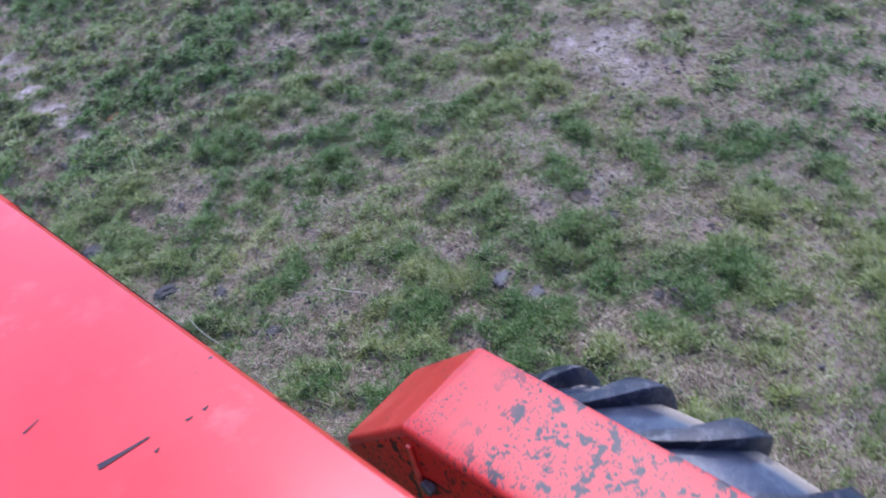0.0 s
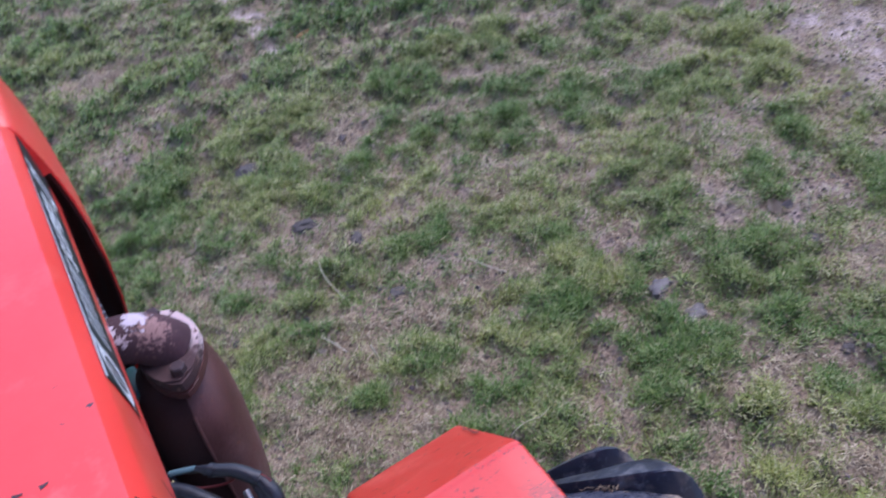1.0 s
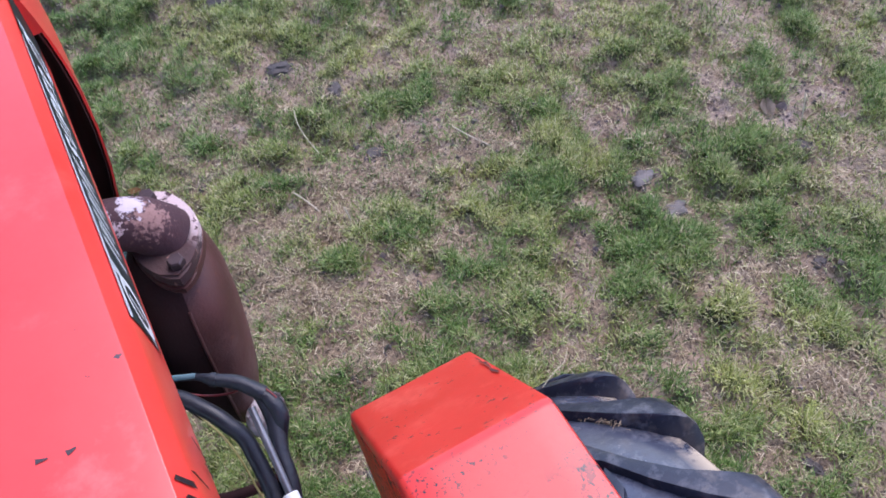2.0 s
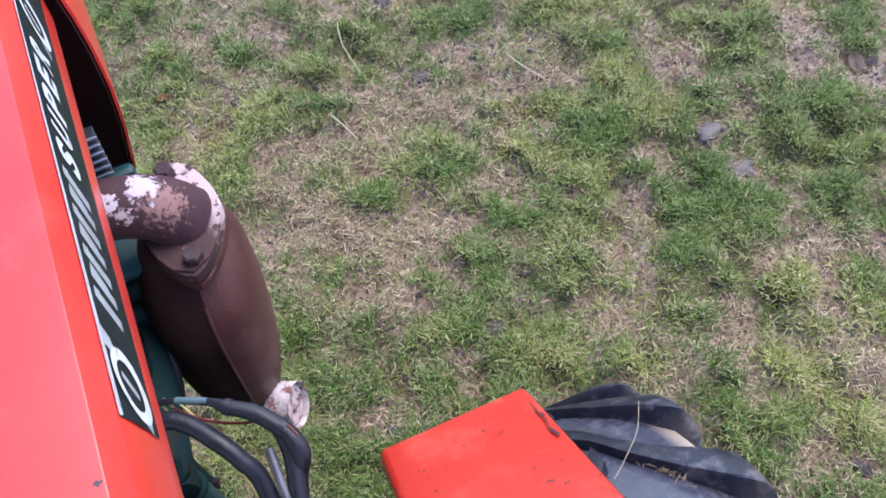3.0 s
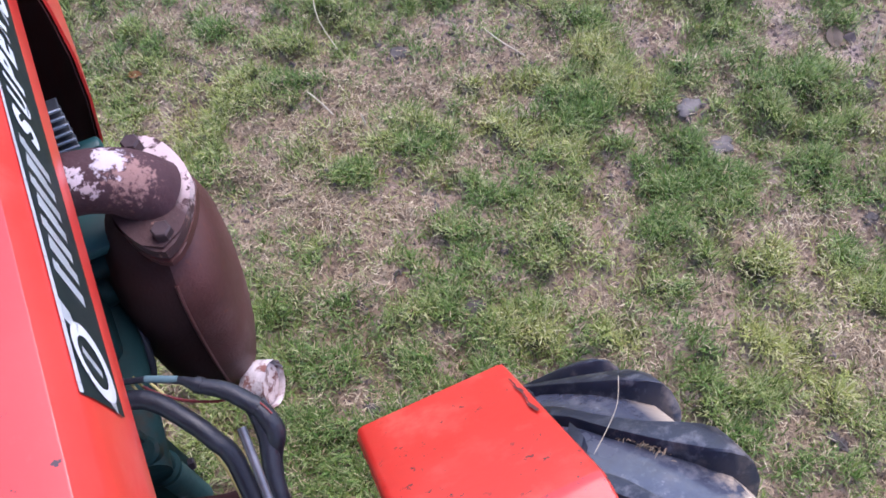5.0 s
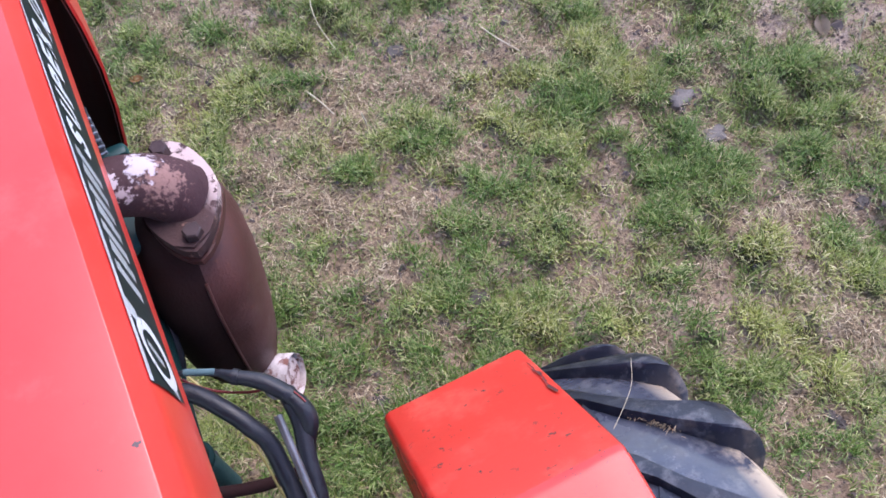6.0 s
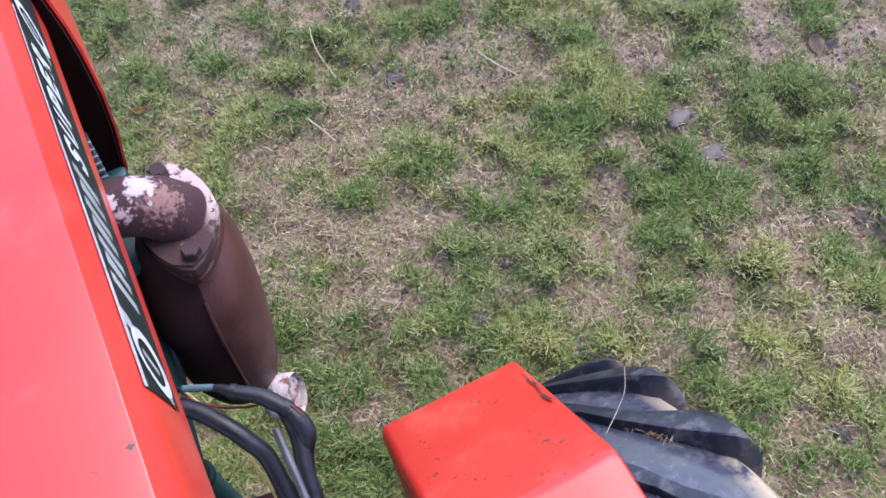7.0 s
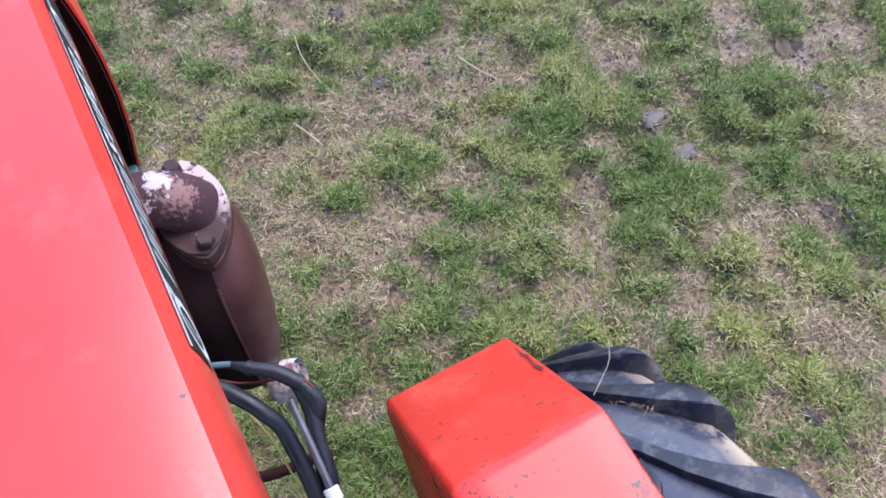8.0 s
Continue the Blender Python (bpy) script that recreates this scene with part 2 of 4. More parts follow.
def soil_material():
    m = bpy.data.materials.new("soil")
    m.use_nodes = True
    nt = m.node_tree
    p = nt.nodes["Principled BSDF"]
    broad = noise_out(nt, 2.2, 5)
    mid = noise_out(nt, 17, 6, 0.7)
    grit = noise_out(nt, 110, 5, 0.7)
    cover, bare = nt.nodes.new("ShaderNodeAttribute"), nt.nodes.new("ShaderNodeAttribute")
    cover.attribute_name, bare.attribute_name = "cover", "bare"
    colour = mix_colour(nt, ramp(nt, broad, 0.35, 0.65), (0.25, 0.165, 0.105), (0.43, 0.30, 0.200))
    colour = mix_colour(nt, ramp(nt, mid, 0.45, 0.72), colour, (0.52, 0.40, 0.31))
    colour = mix_colour(nt, ramp(nt, grit, 0.49, 0.64, 0, 0.85), colour, (0.065, 0.044, 0.038))
    straw = nt.nodes.new("ShaderNodeAttribute")
    straw.attribute_name = "straw"
    litter = mix_colour(nt, ramp(nt, grit, 0.38, 0.62), (0.42, 0.30, 0.185), (0.085, 0.058, 0.038))
    colour = mix_colour(nt, ramp(nt, straw.outputs["Fac"], 0.1, 0.7, 0.0, 0.8), colour, litter)
    # pale mud; the sky's sheen on its wet face is put into this colour
    slick = times(nt, ramp(nt, bare.outputs["Fac"], 0.35, 0.8), ramp(nt, noise_out(nt, 9, 6, 0.7, offset=(1, 5, 0)), 0.36, 0.52))
    colour = mix_colour(nt, slick, colour, mix_colour(nt, ramp(nt, grit, 0.5, 0.66), (0.66, 0.51, 0.44), (0.36, 0.26, 0.215)))
    # green turf cover; the shade under its blades is put into its dark tone
    patchy = nt.nodes.new("ShaderNodeMath")
    patchy.operation = "MULTIPLY_ADD"
    nt.links.new(cover.outputs["Fac"], patchy.inputs[0])
    patchy.inputs[1].default_value = 0.55
    speckle = nt.nodes.new("ShaderNodeMath")
    speckle.operation = "MULTIPLY_ADD"
    nt.links.new(noise_out(nt, 1.1, 6, 0.75, offset=(2, 9, 0)), speckle.inputs[0])
    speckle.inputs[1].default_value = 0.8
    nt.links.new(noise_out(nt, 14, 6, 0.7, offset=(4, 2, 0)), speckle.inputs[2])
    nt.links.new(speckle.outputs[0], patchy.inputs[2])
    green = mix_colour(nt, ramp(nt, noise_out(nt, 60, 4, 0.7), 0.4, 0.6), (0.028, 0.034, 0.013), (0.095, 0.110, 0.042))
    colour = mix_colour(nt, ramp(nt, patchy.outputs[0], 1.02, 1.30, 0, 0.9), colour, green)
    nt.links.new(colour, p.inputs["Base Color"])
    nt.links.new(ramp(nt, slick, 0.0, 1.0, 0.80, 0.58), p.inputs["Roughness"])
    p.inputs["Specular IOR Level"].default_value = 0.35
    b = nt.nodes.new("ShaderNodeBump")
    b.inputs["Strength"].default_value, b.inputs["Distance"].default_value = 1.0, 0.010
    nt.links.new(noise_out(nt, 75, 8, 0.7), b.inputs["Height"])
    nt.links.new(b.outputs[0], p.inputs["Normal"])
    return m


def blade_material(name, lush, yellow, tip):
    """Blades vary from one to the next, and from clump to clump."""
    m = bpy.data.materials.new(name)
    m.use_nodes = True
    nt = m.node_tree
    p = nt.nodes["Principled BSDF"]
    geo = nt.nodes.new("ShaderNodeNewGeometry")
    single = geo.outputs["Random Per Island"]
    attribute = nt.nodes.new("ShaderNodeAttribute")
    attribute.attribute_name = "tone"
    colour = mix_colour(nt, attribute.outputs["Fac"], lush, yellow)
    pale = times(nt, ramp(nt, single, 0.60, 1.0, 0.0, 0.9), ramp(nt, attribute.outputs["Fac"], 0.0, 0.7, 0.35, 1.0))
    colour = mix_colour(nt, pale, colour, tip)
    # random near-black blades also stand in for the shade between tufts
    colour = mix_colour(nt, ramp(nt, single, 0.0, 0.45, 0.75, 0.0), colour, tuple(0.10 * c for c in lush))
    nt.links.new(colour, p.inputs["Base Color"])
    p.inputs["Roughness"].default_value = 0.50
    p.inputs["Specular IOR Level"].default_value = 0.30
    return m


soil = soil_material()
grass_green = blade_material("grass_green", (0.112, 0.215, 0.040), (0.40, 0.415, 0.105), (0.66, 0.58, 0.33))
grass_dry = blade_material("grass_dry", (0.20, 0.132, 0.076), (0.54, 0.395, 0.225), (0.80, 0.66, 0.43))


# ---------------------------------------------------------------- mesh helpers
def part(name, bm, material, parent=None, label="", smooth=True):
    """Links a bmesh as one mesh object under a thing or a part."""
    mesh = bpy.data.meshes.new(name)
    bmesh.ops.recalc_face_normals(bm, faces=bm.faces)
    bm.to_mesh(mesh)
    bm.free()
    mesh.materials.append(material)
    if smooth:
        mesh.shade_smooth()
        mesh.set_sharp_from_angle(angle=radians(38))
    ob = new(name, mesh)
    if parent:
        ob.parent = parent
        ob.matrix_parent_inverse = WORLD_OF[parent.name].inverted()
    WORLD_OF[ob.name] = Matrix()
    if label:
        tagged(ob, label)
    return ob


WORLD_OF = {}


def thing(name, place, label, category, group="", kind=""):
    ob = new(name)
    ob.location = place
    ob.empty_display_size = 0.1
    WORLD_OF[ob.name] = Matrix.Translation(place)
    return tagged(ob, label, category, group, kind)


def smooth_path(points, steps=8):
    """Catmull-Rom through the points."""
    pts = [Vector(p) for p in points]
    pts = [2 * pts[0] - pts[1], *pts, 2 * pts[-1] - pts[-2]]
    out = []
    for i in range(1, len(pts) - 2):
        a, b, c, d = pts[i - 1:i + 3]
        for k in range(steps):
            t = k / steps
            out.append(0.5 * (2 * b + (c - a) * t + (2 * a - 5 * b + 4 * c - d) * t * t + (3 * b - a - 3 * c + d) * t ** 3))
    out.append(pts[-2])
    return out


def tube(points, radius, sides=14, steps=8, wobble=0.0, capped=True, ridges=0.0):
    """A round bar or hose along a smooth path; radius is a number or a list, one for each given point."""
    path = smooth_path(points, steps)
    n = len(path)
    if isinstance(radius, (list, tuple)):
        radii = np.interp(np.linspace(0, len(radius) - 1, n), range(len(radius)), radius)
    else:
        radii = [radius] * n
    bm = bmesh.new()
    side = None
    rings = []
    for i, p in enumerate(path):
        way = (path[min(i + 1, n - 1)] - path[max(i - 1, 0)]).normalized()
        if side is None:
            side = way.orthogonal().normalized()
        side = (side - way * side.dot(way)).normalized()
        up = way.cross(side)
        ring = []
        for k in range(sides):
            a = 2 * math.pi * k / sides
            r = float(radii[i]) * (1 + wobble * noise.noise(p * 40 + Vector((k, 0, 0))) + ridges * (i % 2))
            ring.append(bm.verts.new(p + r * (math.cos(a) * side + math.sin(a) * up)))
        rings.append(ring)
    for a, b in zip(rings, rings[1:]):
        for k in range(sides):
            bm.faces.new((a[k], a[(k + 1) % sides], b[(k + 1) % sides], b[k]))
    if capped:
        bm.faces.new(rings[0][::-1])
        bm.faces.new(rings[-1])
    return bm


def box(low, high, bevel=0.004, segments=2):
    bm = bmesh.new()
    bmesh.ops.create_cube(bm, size=1)
    low, high = Vector(low), Vector(high)
    for v in bm.verts:
        v.co = Vector([low[i] + (v.co[i] + 0.5) * (high[i] - low[i]) for i in range(3)])
    if bevel:
        bmesh.ops.bevel(bm, geom=bm.edges, offset=bevel, segments=segments, affect="EDGES", profile=0.5)
    return bm


def drum(a, b, radius, sides=24, bevel=0.003):
    """A cylinder from a to b with broken edges."""
    a, b = Vector(a), Vector(b)
    way = (b - a).normalized()
    length = (b - a).length
    rows = [(0, radius - bevel), (bevel, radius), (length - bevel, radius), (length, radius - bevel)]
    side = way.orthogonal().normalized()
    up = way.cross(side)
    bm = bmesh.new()
    rings = [[bm.verts.new(a + way * s + r * (math.cos(2 * math.pi * k / sides) * side + math.sin(2 * math.pi * k / sides) * up)) for k in range(sides)] for s, r in rows]
    for p, q in zip(rings, rings[1:]):
        for k in range(sides):
            bm.faces.new((p[k], p[(k + 1) % sides], q[(k + 1) % sides], q[k]))
    bm.faces.new(rings[0][::-1])
    bm.faces.new(rings[-1])
    return bm


def sheet(rows, thickness):
    """A bent metal sheet from rows of points, with thickness towards the inside."""
    bm = bmesh.new()
    grid = [[bm.verts.new(p) for p in row] for row in rows]
    for a, b in zip(grid, grid[1:]):
        for i in range(len(a) - 1):
            bm.faces.new((a[i], a[i + 1], b[i + 1], b[i]))
    bm.normal_update()
    bmesh.ops.recalc_face_normals(bm, faces=bm.faces)
    bmesh.ops.solidify(bm, geom=bm.faces, thickness=thickness)
    return bm


# ---------------------------------------------------------------- ground
LATTICE = np.random.RandomState(7).rand(4, 256, 256)


def value_noise(x, y, size, seed=0):
    """Smooth noise from 0 to 1 with features of that size in metres."""
    u, v = np.asarray(x) / size + 31.7 * seed, np.asarray(y) / size + 17.3 * seed
    i, j = np.floor(u).astype(int), np.floor(v).astype(int)
    fu, fv = u - i, v - j
    fu, fv = fu * fu * (3 - 2 * fu), fv * fv * (3 - 2 * fv)
    t = LATTICE[seed % 4]
    a, b = t[i % 256, j % 256], t[(i + 1) % 256, j % 256]
    c, d = t[i % 256, (j + 1) % 256], t[(i + 1) % 256, (j + 1) % 256]
    return (a * (1 - fu) + b * fu) * (1 - fv) + (c * (1 - fu) + d * fu) * fv


def layered(x, y, size, seed=0, octaves=3):
    total, weight = 0, 0
    for k in range(octaves):
        total = total + 0.55 ** k * value_noise(x, y, size / 2.1 ** k, seed + k)
        weight += 0.55 ** k
    return total / weight


# places in the pasture, each x, y, half length, half width: trampled mud, mud farther off, dry thatch, then turf that is dark, green or yellowish
MUD = [(0.73, 1.60, 0.06, 0.05), (0.86, 1.46, 0.08, 0.03), (1.17, 1.38, 0.05, 0.05), (0.96, 1.19, 0.05, 0.03), (1.47, 1.31, 0.08, 0.08), (1.43, 1.24, 0.07, 0.05), (1.52, 1.14, 0.08, 0.06), (1.64, 1.20, 0.04, 0.05), (1.06, 0.87, 0.03, 0.05),
       (1.05, 0.83, 0.03, 0.02), (1.10, 0.70, 0.06, 0.06), (1.09, 0.61, 0.03, 0.03), (1.29, 0.79, 0.05, 0.03), (0.38, 1.07, 0.05, 0.03), (0.34, 1.04, 0.03, 0.03), (0.23, 0.88, 0.04, 0.04), (0.18, 1.34, 0.04, 0.03), (-0.01, 1.93, 0.03, 0.07),
       (0.35, 1.87, 0.04, 0.04), (0.99, 0.45, 0.04, 0.03), (0.78, 1.15, 0.04, 0.02), (0.52, 0.97, 0.02, 0.02), (0.43, 0.93, 0.03, 0.02), (0.89, 1.09, 0.04, 0.05)]
FAR_MUD = [(0.85, 2.35, 0.09, 0.14), (1.01, 4.08, 0.10, 0.08), (0.97, 3.86, 0.09, 0.08), (0.93, 3.65, 0.09, 0.07), (0.90, 3.43, 0.09, 0.07), (0.89, 3.25, 0.07, 0.06), (0.87, 3.07, 0.06, 0.05), (2.31, 1.65, 0.19, 0.15), (2.18, 1.41, 0.19, 0.15), (2.01, 1.21, 0.12, 0.08), (1.69, 1.15, 0.10, 0.07), (1.15, 1.37, 0.07, 0.04), (1.69, 2.46, 0.11, 0.09),
           (1.76, 2.85, 0.14, 0.11), (0.27, 3.44, 0.10, 0.10), (1.59, 0.81, 0.06, 0.05), (0.71, 1.61, 0.06, 0.05), (0.72, 2.38, 0.06, 0.04), (2.02, 2.33, 0.13, 0.07), (1.33, 2.31, 0.10, 0.05)]
STRAW = [(0.33, 1.49, 0.14, 0.09), (0.25, 1.40, 0.12, 0.07), (0.45, 1.51, 0.09, 0.05), (0.18, 1.29, 0.08, 0.08), (0.61, 1.51, 0.11, 0.08), (0.77, 1.48, 0.12, 0.06), (0.90, 1.45, 0.08, 0.05), (0.34, 1.23, 0.05, 0.04), (0.27, 1.13, 0.07, 0.05),
         (0.47, 1.21, 0.07, 0.04), (0.70, 0.86, 0.07, 0.04), (0.82, 0.93, 0.03, 0.04), (0.94, 0.79, 0.03, 0.06), (0.90, 0.69, 0.03, 0.05), (1.20, 0.82, 0.05, 0.02), (0.51, 1.60, 0.07, 0.04), (0.25, 1.77, 0.08, 0.03), (0.91, 0.49, 0.04, 0.04),
         (0.64, 1.24, 0.05, 0.03), (0.77, 1.01, 0.06, 0.03), (0.17, 1.91, 0.05, 0.05), (0.17, 0.91, 0.04, 0.03), (1.12, 0.56, 0.04, 0.06)]
DARK = [(0.42, 1.31, 0.07, 0.04), (0.38, 1.61, 0.06, 0.03), (0.56, 1.34, 0.07, 0.06), (1.05, 1.10, 0.08, 0.06), (1.00, 1.02, 0.11, 0.07), (0.93, 0.93, 0.07, 0.04), (1.12, 0.98, 0.05, 0.04), (0.20, 0.98, 0.09, 0.06), (0.17, 1.09, 0.05, 0.05),
        (0.35, 0.91, 0.10, 0.04), (1.29, 0.92, 0.07, 0.06), (0.28, 1.06, 0.05, 0.02), (1.56, 1.24, 0.06, 0.05), (0.72, 1.01, 0.04, 0.04), (0.84, 0.67, 0.06, 0.03), (1.36, 1.15, 0.14, 0.07)]
GREEN = [(0.57, 1.76, 0.10, 0.06), (0.65, 1.64, 0.04, 0.04), (0.53, 1.64, 0.04, 0.03), (0.09, 1.92, 0.06, 0.05), (0.14, 1.80, 0.08, 0.04), (0.03, 1.73, 0.07, 0.07), (0.14, 1.55, 0.06, 0.04), (1.30, 1.33, 0.08, 0.08), (1.30, 1.05, 0.19, 0.10),
         (1.48, 1.06, 0.05, 0.06), (1.01, 0.75, 0.04, 0.04), (1.21, 0.73, 0.06, 0.05), (0.41, 0.98, 0.06, 0.04), (0.54, 1.11, 0.06, 0.03), (0.83, 0.85, 0.06, 0.05), (0.57, 0.92, 0.06, 0.05), (1.05, 1.51, 0.06, 0.05), (1.32, 1.42, 0.08, 0.04),
         (0.79, 0.58, 0.05, 0.03), (0.90, 0.57, 0.06, 0.04)]
YELLOW = [(0.73, 1.32, 0.07, 0.04), (0.80, 1.24, 0.07, 0.05), (0.85, 1.19, 0.05, 0.04), (1.05, 1.28, 0.08, 0.07), (1.03, 1.40, 0.06, 0.05), (0.97, 0.67, 0.06, 0.05), (1.01, 0.61, 0.05, 0.04), (1.02, 0.53, 0.05, 0.04), (0.59, 0.84, 0.07, 0.05),
          (0.73, 0.77, 0.06, 0.03), (0.61, 1.38, 0.07, 0.04), (0.84, 1.39, 0.09, 0.03), (0.75, 1.40, 0.06, 0.03), (1.22, 1.43, 0.06, 0.04)]


# clods of earth: x, y, half length
CLODS = [(0.513, 0.945, 0.023), (0.628, 1.586, 0.027), (0.429, 0.927, 0.019), (0.536, 1.180, 0.018), (0.616, 1.031, 0.016), (0.637, 1.841, 0.032), (0.546, 2.008, 0.036), (0.510, 2.391, 0.046),
         (1.303, 0.785, 0.020), (0.968, 0.444, 0.026), (0.560, 1.800, 0.018), (0.262, 0.839, 0.024), (0.221, 1.714, 0.014), (1.50, 1.06, 0.022), (0.600, 1.640, 0.014)]
# flat wet slabs of mud: x, y, half length
SLABS = [(1.126, 1.166, 0.036), (1.133, 1.058, 0.037)]


def in_ellipse(x, y, px, py, a, b, turn):
    c, s = math.cos(radians(turn)), math.sin(radians(turn))
    u, v = ((x - px) * c + (y - py) * s) / a, (-(x - px) * s + (y - py) * c) / b
    return np.sqrt(u * u + v * v)


GRID = 0.008
GRID_X, GRID_Y = np.meshgrid(np.arange(-4.0, 6.0, GRID), np.arange(-3.0, 8.0, GRID))


def stamp(rows, turn, edge, soft=1.38):
    """1 inside ragged ellipses, 0 outside."""
    out = np.zeros_like(GRID_X)
    for px, py, a, b in rows:
        reach = 2.6 * max(a, b)
        i0, i1 = int((py - reach + 3.0) / GRID), int((py + reach + 3.0) / GRID)
        j0, j1 = int((px - reach + 4.0) / GRID), int((px + reach + 4.0) / GRID)
        w = (slice(max(i0, 0), i1), slice(max(j0, 0), j1))
        out[w] = np.maximum(out[w], np.clip(soft - in_ellipse(GRID_X[w], GRID_Y[w], px, py, a, b, turn) + edge[w], 0, 1))
    return out


def pasture():
    """Maps of bare mud, of dry thatch, of the turf's thickness and of its yellowness."""
    x, y = GRID_X, GRID_Y
    ragged = 1.7 * (layered(x, y, 0.10, 1, 4) - 0.5)
    bare = np.maximum(0.85 * stamp(MUD, -26, ragged), stamp(FAR_MUD, -51, ragged, 1.45))
    for rows, tight in ((CLODS, 0.8), (SLABS, 0.9)):
        for cx, cy, half in rows:
            bare = np.maximum(bare, np.clip(1.7 - np.hypot(x - cx, y - cy) / (tight * half), 0, 1))
    bare = np.maximum(bare, 0.45 * np.clip((layered(x, y, 0.15, 2) - 0.66) * 6, 0, 1))
    fringe = 1.3 * (layered(x, y, 0.09, 3, 4) - 0.5)
    straw = stamp(STRAW, -26, 1.3 * fringe)
    straw = np.maximum(straw, 0.75 * np.clip((layered(x, y, 0.16, 1) - 0.58) * 5, 0, 1))
    far = np.clip((y - 1.9) / 0.6, 0, 1)
    thick = np.clip((layered(x, y, 0.09, 0) - 0.36) * 3.4, 0.08, 0.8)
    thick = np.maximum(thick, far * np.clip((layered(x, y, 0.16, 3) - 0.22) * 3.2, 0, 0.85))
    beside = np.clip((1.20 - y) / 0.25, 0, 1) * np.clip((0.85 - x) / 0.25, 0, 1)
    straw = straw * (1 - 0.55 * beside)
    thick = np.maximum(thick, beside * np.clip((layered(x, y, 0.10, 1) - 0.25) * 2.4, 0, 0.85)) * (1 - 0.80 * straw)
    tone = np.clip((layered(x, y, 0.30, 2) - 0.36) * 2.2, 0, 0.8) * (1 - 0.30 * far) * (1 - 0.45 * beside)
    for rows, yellow in ((GREEN, 0.30), (YELLOW, 0.80), (DARK, 0.04)):
        w = stamp(rows, -26, fringe)
        tone = tone * (1 - w) + yellow * w
        thick = np.maximum(thick, 0.95 * w)
        straw = straw * (1 - 0.7 * w)
    tone = np.clip(tone + 0.6 * (layered(x, y, 0.06, 1) - 0.5), 0, 1)
    thick = thick * (1 - 0.93 * np.clip(bare * 1.2 - 0.1, 0, 1))
    return bare, straw, thick, tone


BARE_MAP, STRAW_MAP, THICK_MAP, TONE_MAP = pasture()


def sample(grid, x, y):
    """Reads a map between its nodes; past its edges it is mirrored."""
    def index(v, start, count):
        m = ((np.asarray(v) - start) / GRID) % (2 * (count - 1))
        m = np.where(m > count - 1, 2 * (count - 1) - m, m)
        low = np.minimum(m.astype(int), count - 2)
        return low, m - low

    i, fy = index(y, -3.0, grid.shape[0])
    j, fx = index(x, -4.0, grid.shape[1])
    return (grid[i, j] * (1 - fx) + grid[i, j + 1] * fx) * (1 - fy) + (grid[i + 1, j] * (1 - fx) + grid[i + 1, j + 1] * fx) * fy


def bareness(x, y):
    """0 in turf, 1 in bare soil."""
    return sample(BARE_MAP, x, y)


def thatchiness(x, y):
    """1 where dry, flattened grass covers the soil."""
    return sample(STRAW_MAP, x, y)


def lushness(x, y):
    """How thick the turf grows, and how yellow it is."""
    return sample(THICK_MAP, x, y), sample(TONE_MAP, x, y)


def clumps(x, y):
    """Cushions of turf a hand wide, with gaps between them."""
    return np.clip((layered(x, y, 0.065, 2, 2) - 0.26) * 2.6, 0, 1)


def ground_height(x, y):
    near = np.exp(-((np.asarray(x) - 1) ** 2 + (np.asarray(y) - 1.5) ** 2) / 60)
    return near * ((0.044 + 0.026 * np.clip((np.asarray(y) - 1.9) / 0.8, 0, 1)) * (clumps(x, y) - 0.4) * (0.25 + 0.75 * lushness(x, y)[0]) + 0.018 * (layered(x, y, 0.5, 0) - 0.5) + 0.012 * (layered(x, y, 0.09, 3) - 0.5) + 0.011 * (layered(x, y, 0.030, 1) - 0.5))


